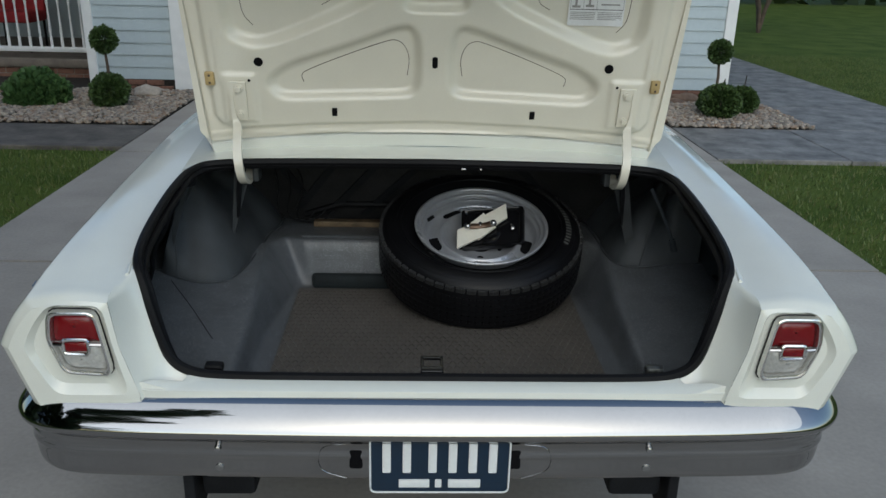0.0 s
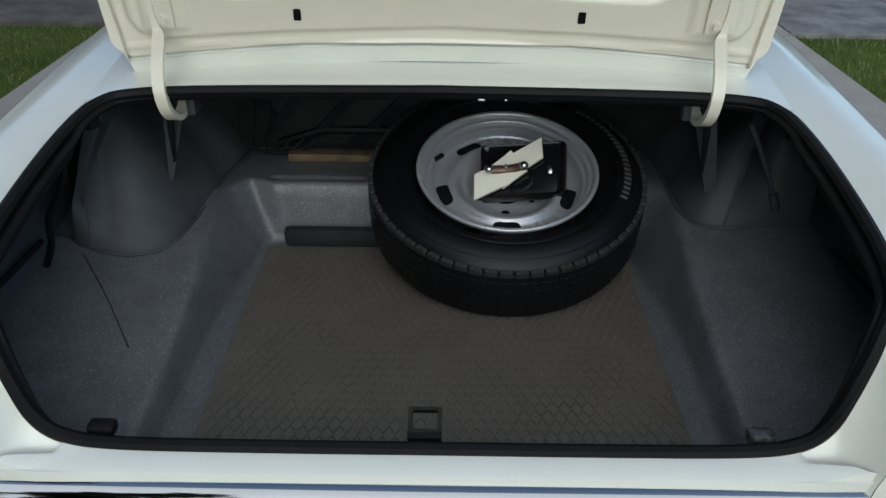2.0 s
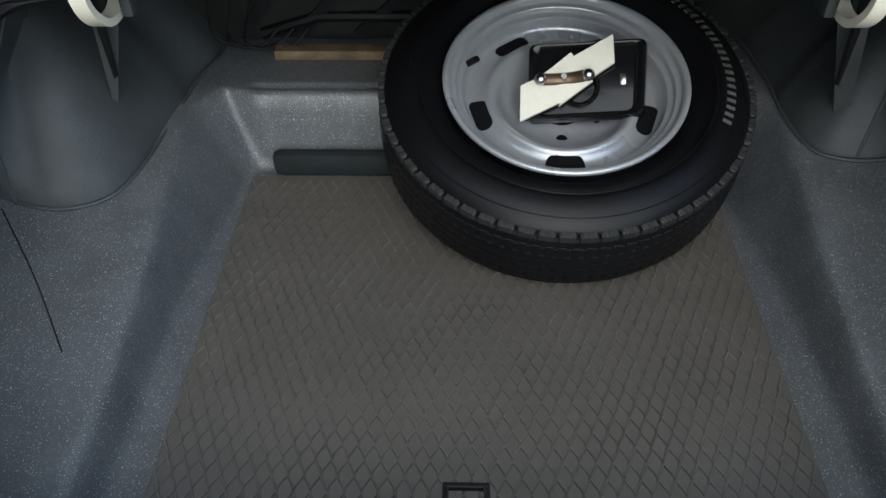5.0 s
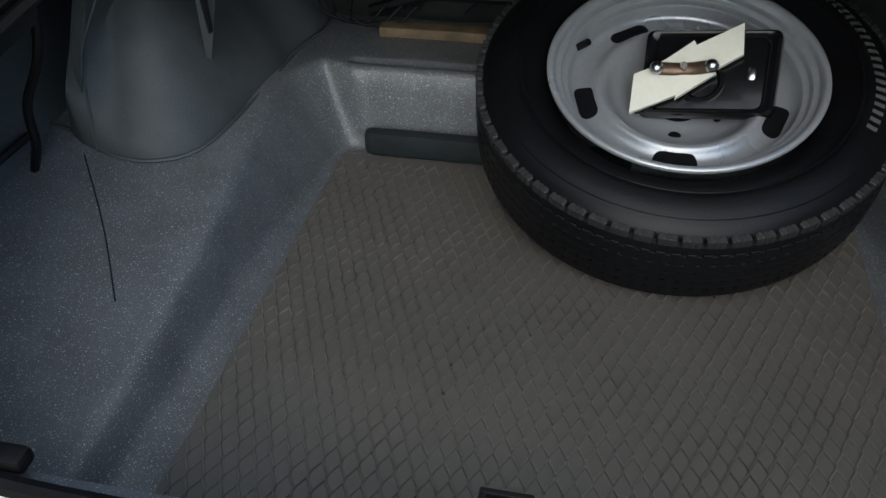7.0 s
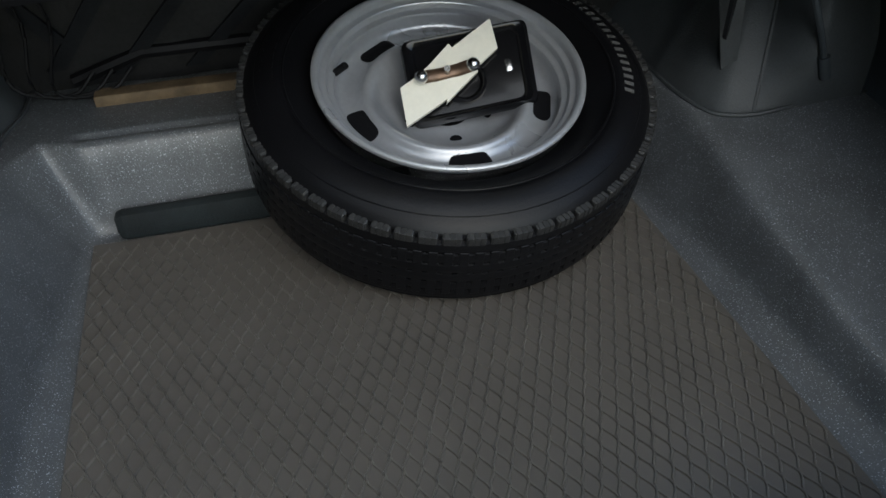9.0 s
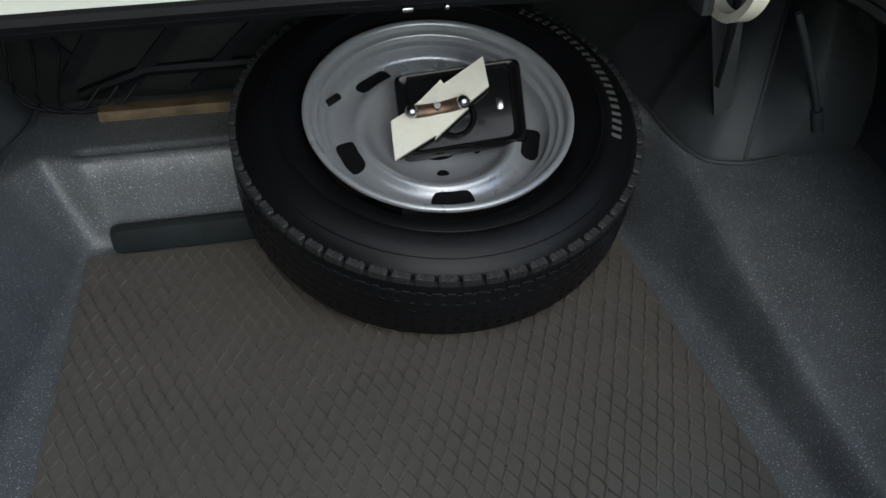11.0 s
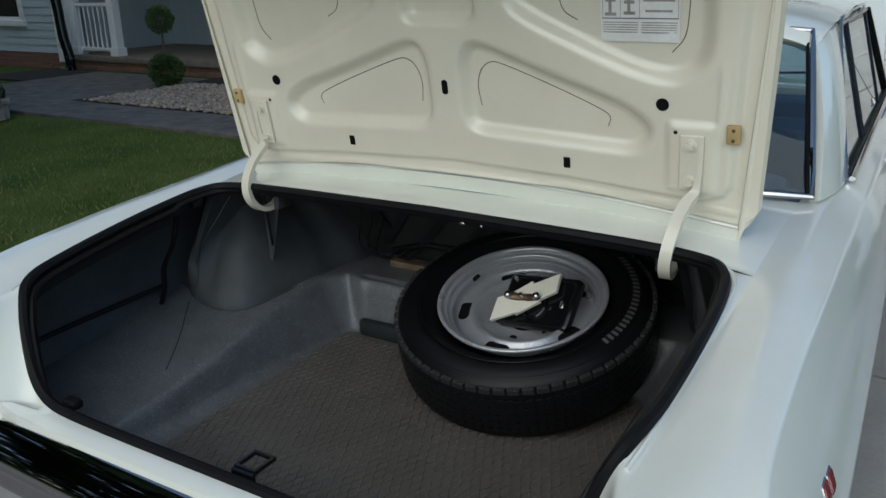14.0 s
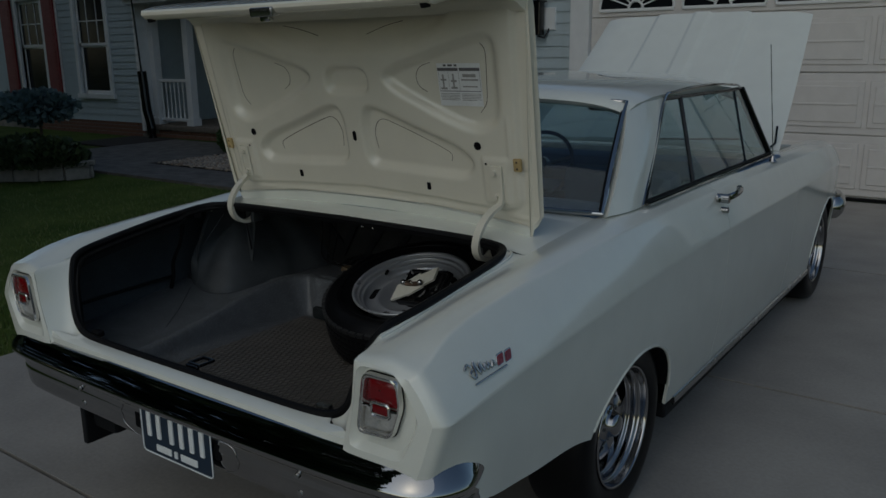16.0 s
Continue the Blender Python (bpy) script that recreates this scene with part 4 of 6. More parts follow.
# lamp pods
def ray_loop(poly, c, n=56):
    out = []
    for k in range(n):
        a = 2 * math.pi * k / n
        d = (math.cos(a), math.sin(a))
        best = 0
        for (x0, z0), (x1, z1) in zip(poly, poly[1:] + poly[:1]):
            ex, ez = x1 - x0, z1 - z0
            den = d[0] * ez - d[1] * ex
            if abs(den) < 1e-9:
                continue
            t = ((x0 - c[0]) * ez - (z0 - c[1]) * ex) / den
            s = ((x0 - c[0]) * d[1] - (z0 - c[1]) * d[0]) / den
            if t > 0 and -1e-6 <= s <= 1 + 1e-6:
                best = max(best, t)
        out.append((c[0] + d[0] * best, c[1] + d[1] * best))
    return out


C = (0.735, 0.755)
edge = [tuple(p) for p in section(-0.034)]
POD_OUT = edge + [(0.70, 0.592), (0.607, 0.60), (0.612, 0.65), (0.643, 0.76)]
POD_LIP = rounded([(0.666, 0.852), (0.770, 0.853), (0.806, 0.808), (0.832, 0.757), (0.799, 0.690), (0.778, 0.652), (0.630, 0.652), (0.653, 0.76)], 0.022)
POD_FLOOR = rounded([(0.676, 0.846), (0.766, 0.846), (0.797, 0.803), (0.818, 0.757), (0.793, 0.695), (0.772, 0.672), (0.65, 0.672), (0.666, 0.76)], 0.02)
LAMP = [(0.69, 0.839), (0.779, 0.839), (0.786, 0.78), (0.761, 0.709), (0.675, 0.703), (0.671, 0.718)]
for sgn in (-1, 1):
    rings = []
    for poly, y in ((POD_OUT, -0.034), (POD_LIP, -0.0385), (POD_LIP, -0.038), (POD_FLOOR, -0.026)):
        rings.append([(sgn * x, y, z) for x, z in ray_loop(poly, C)])
    rings.append([(sgn * (C[0] + (x - C[0]) * 0.1), -0.026, C[1] + (z - C[1]) * 0.1) for x, z in ray_loop(POD_FLOOR, C)])
    part("lamp_pod", loft(rings, closed=True, flip=sgn > 0), PAINT, car, smooth=30)
    tl = new("tail_light")
    tl.parent = car
    tl.location = (0.010 if sgn < 0 else 0.0, -0.010, 0.0)
    tagged(tl, "red tail light with clear reversing lens in a chrome bezel")
    c2 = (0.730, 0.772)
    L0 = ray_loop(rounded(LAMP, 0.016), c2, 48)

    def ring(k, y):
        return [(sgn * (c2[0] + (x - c2[0]) * k), y, c2[1] + (z - c2[1]) * k) for x, z in L0]
    part("bezel", loft([ring(1.06, -0.012), ring(1.07, -0.028), ring(1.045, -0.038), ring(1.005, -0.039), ring(0.985, -0.034), ring(0.965, -0.0355), ring(0.925, -0.035), ring(0.905, -0.028), ring(0.895, -0.022)], closed=True, flip=sgn > 0), BEZEL, tl, "chrome bezel", smooth=50)
    part("bezel_groove", tube(ring(1.075, -0.022), 0.0016, 5, closed=True), BLACK, tl)
    split = 0.768

    def lens(name, keep, y, material, parent, label):
        bm = bmesh.new()
        pts = [(sgn * (c2[0] + (x - c2[0]) * 0.9), c2[1] + (z - c2[1]) * 0.9) for x, z in L0]
        pts = [(x, z) for x, z in pts if keep(z)]
        xs = [p for p in pts]
        pts = sorted(xs, key=lambda p: math.atan2(p[1] - sum(q[1] for q in xs) / len(xs), p[0] - sum(q[0] for q in xs) / len(xs)))
        cx, cz = sum(p[0] for p in pts) / len(pts), sum(p[1] for p in pts) / len(pts)
        rr = [[(cx + (x - cx) * k, y + dy, cz + (z - cz) * k) for x, z in pts] for k, dy in ((1, 0.01), (1, 0), (0.9, -0.006), (0.55, -0.009), (0.05, -0.010))]
        part(name, loft(rr, closed=True, flip=sgn < 0), material, parent, label, smooth=60)
    lens("red_lens", lambda z: z > split - 0.001, -0.022, REDLENS, tl, "red lens")
    lens("clear_lens", lambda z: z < split + 0.006, -0.022, CLEARLENS, tl, "clear silvery lens")
    bar = [(sgn * x, -0.034, z) for x, z in rounded([(0.708, 0.780), (0.757, 0.780), (0.757, 0.750), (0.709, 0.748)], 0.008)]
    part("divider", tube(bar, 0.004, 7, closed=True), BEZEL, tl, "chrome divider")
    part("divider_arm", tube([(sgn * 0.681, -0.031, 0.768), (sgn * 0.708, -0.033, 0.769)], 0.004, 6), CHROME, tl)
    part("divider_arm", tube([(sgn * 0.757, -0.033, 0.769), (sgn * 0.781, -0.031, 0.770)], 0.004, 6), CHROME, tl)
    part("reflector", box(sgn * 0.711, sgn * 0.755, -0.036, -0.025, 0.754, 0.775, 0.004), REDLENS, tl, "small red reflector")

# bumper
BS = [(0.0, 0.640), (0.020, 0.643), (0.037, 0.636), (0.055, 0.621), (0.070, 0.605), (0.080, 0.590), (0.081, 0.578), (0.072, 0.567), (0.054, 0.556), (0.042, 0.543), (0.037, 0.530), (0.0352, 0.520), (0.0364, 0.512), (0.0366, 0.505), (0.0342, 0.496), (0.032, 0.475), (0.030, 0.458), (0.025, 0.445), (0.012, 0.436), (-0.012, 0.434)]
bs = curve_pts(BS, 3)
plan = []
for x in np.linspace(-0.76, 0.76, 41):
    plan.append(((x, 0.018 * (x / 0.8) ** 2 - 0.006), (0, -1)))
arc = [((0.76 + 0.062 * math.sin(a), 0.012 + 0.062 * (1 - math.cos(a))), (math.sin(a), -math.cos(a))) for a in np.linspace(0, math.pi / 2, 13)[1:]]
arc += [((0.824, 0.11), (1, 0)), ((0.822, 0.17), (1, 0))]
plan = [((-p[0], p[1]), (-n[0], n[1])) for p, n in arc[::-1]] + plan + arc
rings = []
for (px, py), (nx, ny) in plan:
    e = max(0, (abs(px) - 0.58) / 0.23)
    s = 1 - 0.62 * max(0, (py - 0.06) / 0.14)
    wide = [0.028 * min(1.0, e) * min(1.0, max(0.0, (0.56 - z) / 0.03)) if o > 0 else 0.0 for o, z in bs]
    rings.append([(px + nx * (o + w) * (s if o > 0 else 1), py + ny * (o + w * 0.3) * s, z + 0.009 * e * e) for (o, z), w in zip(bs, wide)])
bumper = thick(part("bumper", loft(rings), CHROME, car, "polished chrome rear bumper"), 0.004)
for sgn in (-1, 1):
    for z, r in ((0.474, 0.010), (0.524, 0.0075)):
        bm = revolve([(0.0, 0.0035), (r * 0.5, 0.0032), (r * 0.85, 0.0022), (r, -0.002)], 20)
        bm.transform(pose(sgn * 0.462, -0.0325 if z < 0.5 else -0.040, z, 90, 0, 0))
        part("bumper_bolt", bm, DULL_CHROME, bumper, "domed chrome bolt")
    bm = tube(curve_pts([(sgn * 0.19, -0.047, 0.542), (sgn * 0.235, -0.0425, 0.532), (sgn * 0.25, -0.041, 0.50), (sgn * 0.24, -0.0365, 0.468), (sgn * 0.19, -0.033, 0.446)], 4), 0.0007, 5)
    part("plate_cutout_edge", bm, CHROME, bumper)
    # near-black block beside the plate paints the shade of the recess
    part("plate_recess_shade", box(sgn * 0.155, sgn * 0.185, -0.0425, -0.02, 0.475, 0.525, 0.006), DARK, bumper)
    bm = box(sgn * 0.40, sgn * 0.52, 0.02, 0.30, 0.36, 0.435, 0.012)
    box(sgn * 0.53, sgn * 0.555, 0.0, 0.10, 0.30, 0.44, 0.006, bm=bm)
    part("bumper_bracket", bm, STEELBAR, car, "black bumper bracket under the tail")

plate = new("number_plate")
plate.parent = car
tagged(plate, "dark blue number plate with white markings and rim")
PX, PC, PZ0, PZ1, PYY = 0.1515, 0.010, 0.421, 0.566, -0.049
pl_out = rounded([(PC - PX, PZ0), (PC + PX, PZ0), (PC + PX, PZ1), (PC - PX, PZ1)], 0.014)
bm = loft([[(x, y, z) for x, z in pl_out] for y in (PYY + 0.002, PYY)], closed=True, caps=True)
part("plate_sheet", bm, NAVY, plate)
part("plate_rim", tube([(PC + (x - PC) * 0.985, PYY - 0.0005, 0.4945 + (z - 0.4945) * 0.975) for x, z in pl_out], 0.0022, 6, closed=True), PLATEWHITE, plate)
for i in range(6):
    x = PC - 0.126 + i * 0.043 + (0.012 if i > 1 else 0)
    part("marking_bar", box(x + 0.003, x + 0.021, PYY - 0.003, PYY, 0.474, 0.546, 0.003), PLATEWHITE, plate, "plain white raised bar")
for x0, x1 in ((-0.088, -0.022), (-0.010, 0.004), (0.018, 0.088)):
    part("marking_bar", box(PC + x0, PC + x1, PYY - 0.002, PYY, 0.436, 0.456, 0.002), PLATEWHITE, plate, "plain white raised bar")

# near-black boxes put the shade under tail and floor into their colour
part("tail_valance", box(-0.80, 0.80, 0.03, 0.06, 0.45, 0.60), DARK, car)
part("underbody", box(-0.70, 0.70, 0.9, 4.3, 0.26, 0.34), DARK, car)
part("tail_pipe", tube([(0.36, 0.9, 0.27), (0.36, 0.32, 0.28)], 0.028, 14), DULL_CHROME, car)

# ---- lid ----
LID_M = Matrix(((1, 0, 0, 0), (0, -0.199, 0.98, 0.77), (0, 0.98, 0.199, 1.0), (0, 0, 0, 1)))


def poly_dist(P, poly):
    """Signed distance to a polygon, negative inside."""
    x, y = P[..., 0], P[..., 1]
    d = np.full(x.shape, 1e9)
    s = np.ones(x.shape)
    for (x0, y0), (x1, y1) in zip(poly, poly[1:] + poly[:1]):
        ex, ey = x1 - x0, y1 - y0
        wx, wy = x - x0, y - y0
        t = np.clip((wx * ex + wy * ey) / (ex * ex + ey * ey), 0, 1)
        d = np.minimum(d, (wx - ex * t) ** 2 + (wy - ey * t) ** 2)
        c1, c2, c3 = y >= y0, y < y1, ex * wy > ey * wx
        flip_ = (c1 & c2 & c3) | (~c1 & ~c2 & ~c3)
        s = np.where(flip_, -s, s)
    return s * np.sqrt(d)


def step(v, w):
    t = np.clip(v / w, 0, 1)
    return t * t * (3 - 2 * t)


LOW = [(0.462, 0.165), (0.455, 0.20), (0.40, 0.238), (0.24, 0.292), (0.10, 0.345), (0.058, 0.345), (0.036, 0.30), (0.036, 0.175), (0.062, 0.142), (0.425, 0.128)]
UPP = [(0.50, 0.270), (0.572, 0.31), (0.575, 0.575), (0.44, 0.545), (0.30, 0.505), (0.19, 0.475), (0.142, 0.44), (0.17, 0.395), (0.30, 0.335), (0.42, 0.285)]
TOPC = [(-0.47, 0.66), (-0.40, 0.575), (-0.27, 0.515), (-0.10, 0.50), (0.10, 0.50), (0.27, 0.515), (0.40, 0.575), (0.47, 0.66)]
SQ = [(-0.088, 0.378), (0.088, 0.378), (0.095, 0.44), (0.065, 0.472), (-0.065, 0.472), (-0.095, 0.44)]
NU, NV = 200, 100


LOW, UPP, SQ, TOPC = rounded(LOW, 0.035), rounded(UPP, 0.07), rounded(SQ, 0.035), rounded(TOPC, 0.05)


def lid_relief(U, Vv):
    P = np.stack([np.abs(U), Vv], -1)
    h = 0.017 * step(-poly_dist(P, LOW) + 0.006, 0.030)
    h += 0.018 * step(-poly_dist(P, UPP) + 0.006, 0.040)
    h += 0.016 * step(-poly_dist(np.stack([U, Vv], -1), TOPC) + 0.004, 0.045)
    h += 0.017 * step(-poly_dist(P, SQ) + 0.004, 0.026)
    frame_in = [(0.605, 0.085), (0.59, 0.062), (0.55, 0.05), (0.30, 0.066), (0.0, 0.076), (-0.1, 0.076), (-0.1, 0.64), (0.625, 0.64)]
    h += 0.009 * step(poly_dist(P, frame_in), 0.012)
    h -= 0.004 * step(0.007 - np.abs(np.abs(U) - 0.585 - 0.02 * (Vv - 0.2)), 0.006) * step(Vv - 0.16, 0.03) * step(0.34 - Vv, 0.03)
    h -= 0.005 * step(0.004 - np.abs(Vv - 0.022 - 0.014 * (1 - (U / 0.66) ** 2)), 0.004)
    h -= 0.006 * step(0.05 - np.abs(np.abs(U) - 0.535), 0.01) * step(0.075 - np.abs(Vv - 0.135), 0.012)
    return 1.3 * h


us = np.linspace(-1, 1, NU + 1)
vs_ = np.linspace(0, 1, NV + 1)
UU, VV = np.meshgrid(us, vs_)
Vg = VV * 0.64
half_w = 0.66 + 0.02 * VV - 0.035 * np.clip((0.035 - Vg) / 0.035, 0, 1) ** 2
Ug = UU * half_w
Vg = Vg + 0.036 * (1 - UU ** 2) * (1 - VV) ** 2
Wg = lid_relief(Ug, Vg) + 0.010 * (1 - UU ** 2) - 0.004
verts, faces = [], []
for j in range(NV + 1):
    for i in range(NU + 1):
        verts.append(tuple(LID_M @ Vector((Ug[j, i], Vg[j, i], Wg[j, i]))))
for j in range(NV):
    for i in range(NU):
        a = j * (NU + 1) + i
        faces.append((a, a + 1, a + NU + 2, a + NU + 1))
lid = new("trunk_lid")
lid.parent = car
tagged(lid, "open trunk lid, cream inner panel and white outer skin")
me = bpy.data.meshes.new("inner_panel")
me.from_pydata(verts, [], faces)
me.polygons.foreach_set("use_smooth", [True] * len(me.polygons))
me.materials.append(CREAM)
inner_panel = new("inner_panel", me)
inner_panel.parent = lid
tagged(inner_panel, "cream-painted pressed inner panel with ribs")
rings = []
for i in range(0, 41):
    u = -1 + i / 20
    col = []
    for v, w, hw in ((-0.006, -0.002, 0.630), (-0.05, 0.006, 0.624), (-0.05, 0.010, 0.626), (-0.010, 0.008, 0.638), (0.0, 0.018, 0.648), (0.03, 0.026, 0.664), (0.32, 0.032, 0.675), (0.62, 0.030, 0.684), (0.672, 0.018, 0.686), (0.69, -0.01, 0.684), (0.702, -0.10, 0.655), (0.708, -0.20, 0.61), (0.706, -0.268, 0.575), (0.700, -0.273, 0.572)):
        cw = w + 0.012 * (1 - u * u) if w > -0.05 else w + 0.01 * u * u
        col.append(LID_M @ Vector((u * hw, v + (0.036 * (1 - u * u) * max(0, 1 - v / 0.64) ** 2), cw)))
    rings.append(col)
part("outer_skin", loft(rings), PAINT, lid, "white outer skin with a folded rear lip")
under = []
for i in range(0, 41):
    u = -1 + i / 20
    col = []
    for v, w, hw in ((0.701, -0.2735, 0.572), (0.692, -0.276, 0.57), (0.680, -0.270, 0.566), (0.673, -0.255, 0.566), (0.674, -0.242, 0.57), (0.678, -0.21, 0.59), (0.672, -0.14, 0.625), (0.655, -0.06, 0.655), (0.638, -0.02, 0.664), (0.612, 0.004, 0.672)):
        col.append(LID_M @ Vector((u * hw, v, w + (0.01 * u * u if w < -0.05 else 0.010 * (1 - u * u)))))
    under.append(col)
part("lip_inner", loft(under, flip=True), CREAM, lid, "cream inner side of the folded lip")
for s in (0, -1):
    c = rings[s] + under[s][1:]
    bm = bmesh.new()
    bm.faces.new([bm.verts.new(p) for p in (c if s else c[::-1])])
    part("side_hem", bm, CREAM, lid, smooth=0)


def L(u, v, w=0.0):
    return LID_M @ Vector((u, v, w))


def lid_z(u, v):
    return float(lid_relief(np.array([[u]]), np.array([[v]]))[0, 0]) + 0.010 * (1 - (u / 0.67) ** 2) - 0.004


def on_lid(pts, lift=0.0006):
    return [L(u, v, lid_z(u, v) - lift) for u, v in pts]


# a near-black plug on the panel paints the shade of an open hole
def hole(u, v, ru, rv, name="hole"):
    w = lid_z(u, v)
    rings = []
    for k, d in ((1.0, -0.0016), (0.93, -0.0022), (0.86, -0.0012), (0.84, 0.0), (0.3, 0.0)):
        rings.append([L(u + ru * k * max(-1, min(1, 1.35 * math.cos(a))), v + rv * k * max(-1, min(1, 1.35 * math.sin(a))), w + d) for a in np.linspace(0, 2 * math.pi, 24, endpoint=False)])
    bm = loft(rings, closed=True, caps=True)
    part(name, bm, [DARK], inner_panel)


for s in (-1, 1):
    bm = bmesh.new()
    w = lid_z(0.478, 0.238)
    rr = [[L(s * 0.478 + 0.0125 * k * math.cos(a), 0.238 + 0.0125 * k * math.sin(a), w + d) for a in np.linspace(0, 2 * math.pi, 28, endpoint=False)] for k, d in ((1, -0.0012), (0.95, -0.002), (0.88, 0.0), (0.2, 0.0))]
    part("hole", loft(rr, closed=True, caps=True), DARK, inner_panel)
    hole(s * 0.278, 0.097, 0.0075, 0.012, "slot")
    rr = [[L(s * 0.506 + 0.004 * k * math.cos(a), 0.188 + 0.004 * k * math.sin(a), lid_z(0.506, 0.188) - 0.001) for a in np.linspace(0, 2 * math.pi, 12, endpoint=False)] for k in (1, 0.3)]
    part("hole", loft(rr, closed=True, caps=True), DARK, inner_panel)
    # stamped hairline seams, their crease shade drawn as thin dark brown bars
    for line in ([(0.362, 0.176), (0.366, 0.196), (0.345, 0.212), (0.257, 0.249), (0.14, 0.292), (0.105, 0.297), (0.082, 0.28), (0.071, 0.245), (0.076, 0.20)],
                 [(0.508, 0.53), (0.523, 0.505), (0.519, 0.43), (0.512, 0.364), (0.488, 0.331)],
                 [(0.326, 0.476), (0.285, 0.462), (0.268, 0.435), (0.276, 0.405), (0.303, 0.388)],
                 [(0.25, 0.598), (0.18, 0.585), (0.10, 0.562)]):
        part("seam_crease_shade", tube(on_lid([(s * u, v) for u, v in curve_pts(line, 4)], -0.0002), 0.0011, 5), BARK, inner_panel)
    pad = box(-0.013, 0.013, -0.019, 0.019, -0.012, 0.0, 0.004)
    pad.transform(LID_M @ pose(s * 0.612, 0.191, lid_z(0.612, 0.191)))
    pd = part("rubber_pad", pad, TAN, lid, "tan rubber bump pad")
    for v in (0.181, 0.201):
        b = box(-0.003, 0.003, -0.003, 0.003, -0.0135, -0.011, 0.001)
        b.transform(LID_M @ pose(s * 0.612, v, lid_z(0.612, 0.191)))
        part("pin", b, BARK, pd)
bm = loft([[L(0.0075 * k * max(-1, min(1, 1.5 * math.cos(a))), 0.244 + 0.0165 * k * math.sin(a), lid_z(0, 0.244) + d) for a in np.linspace(0, 2 * math.pi, 28, endpoint=False)] for k, d in ((1, -0.001), (0.93, -0.002), (0.8, 0), (0.2, 0))], closed=True, caps=True)
part("slot", bm, DARK, inner_panel)

# latch on the lip
b = box(-0.045, 0.045, -0.015, 0.012, -0.03, 0.006, 0.005)
box(-0.02, 0.02, -0.03, -0.01, -0.02, 0.0, 0.006, bm=b)
b.transform(LID_M @ pose(0.0, 0.684, -0.255))
part("lid_latch", b, DULL_CHROME, lid, "steel latch on the lip of the lid")
for u in (-0.545, 0.545):
    bm = bmesh.new()
    bmesh.ops.create_cone(bm, cap_ends=True, segments=20, radius1=0.014, radius2=0.012, depth=0.012, matrix=LID_M @ pose(u, 0.674, -0.250, 90, 0, 0))
    part("rubber_plug", bm, RUBBER, lid)


# instruction sticker
def flat_on_lid(name, u0, u1, v0, v1, lift, material, parent):
    bm = bmesh.new()
    n = 8
    g = [[(u0 + (u1 - u0) * i / n, v0 + (v1 - v0) * j / 2) for i in range(n + 1)] for j in range(3)]
    loft([[L(u, v, lid_z(0.43, 0.42) - lift - 0.0012 * math.sin((u - u0) * 60) * ((v - v0) / max(1e-6, v1 - v0) < 0.1 and v0 < 0.37)) for u, v in r] for r in g], bm=bm)
    return part(name, bm, material, parent, smooth=0)


st = thing("sticker", "creased white paper sticker with printed jacking diagrams", "sticker")
flat_on_lid("paper", 0.352, 0.502, 0.350, 0.474, 0.004, PAPER, st)
flat_on_lid("marking_bar", 0.354, 0.426, 0.452, 0.461, 0.0048, INK, st)
flat_on_lid("marking_bar", 0.430, 0.500, 0.452, 0.461, 0.0048, INK, st)
for u0, u1 in ((0.376, 0.386), (0.392, 0.408), (0.414, 0.424)):
    flat_on_lid("marking_bar", u0, u1, 0.465, 0.471, 0.0048, INK, st)
for k in range(5):
    v = 0.367 + k * 0.0045
    flat_on_lid("marking_bar", 0.357, 0.424, v, v + 0.0018, 0.0048, GREYINK, st)
    flat_on_lid("marking_bar", 0.431, 0.497, v, v + 0.0018, 0.0048, GREYINK, st)
flat_on_lid("marking_bar", 0.355, 0.499, 0.3925, 0.3945, 0.0048, INK, st)
for u0, u1 in ((0.356, 0.357), (0.3905, 0.3915), (0.4265, 0.4275), (0.498, 0.499)):
    flat_on_lid("marking_bar", u0, u1, 0.395, 0.452, 0.0047, GREYINK, st)
for u0, w_, v0, h_ in ((0.368, 0.006, 0.402, 0.04), (0.361, 0.022, 0.398, 0.006), (0.362, 0.02, 0.424, 0.005), (0.404, 0.006, 0.402, 0.042), (0.397, 0.022, 0.4, 0.006), (0.398, 0.02, 0.42, 0.006), (0.434, 0.058, 0.424, 0.005), (0.44, 0.045, 0.434, 0.009), (0.438, 0.05, 0.405, 0.004)):
    flat_on_lid("marking_bar", u0, u0 + w_, v0, v0 + h_, 0.0048, GREYINK, st)


def strap(pts, width, t, bm=None):
    """A flat bar along the points, its width across the car."""
    pts = [Vector(p) for p in pts]
    rings = []
    for i, p in enumerate(pts):
        d = (pts[min(i + 1, len(pts) - 1)] - pts[max(i - 1, 0)]).normalized()
        u = Vector((1, 0, 0))
        nrm = d.cross(u).normalized()
        w = width[i] if isinstance(width, list) else width
        rings.append([p + u * w / 2 + nrm * t / 2, p - u * w / 2 + nrm * t / 2, p - u * w / 2 - nrm * t / 2, p + u * w / 2 - nrm * t / 2])
    return loft(rings, closed=True, caps=True, bm=bm)


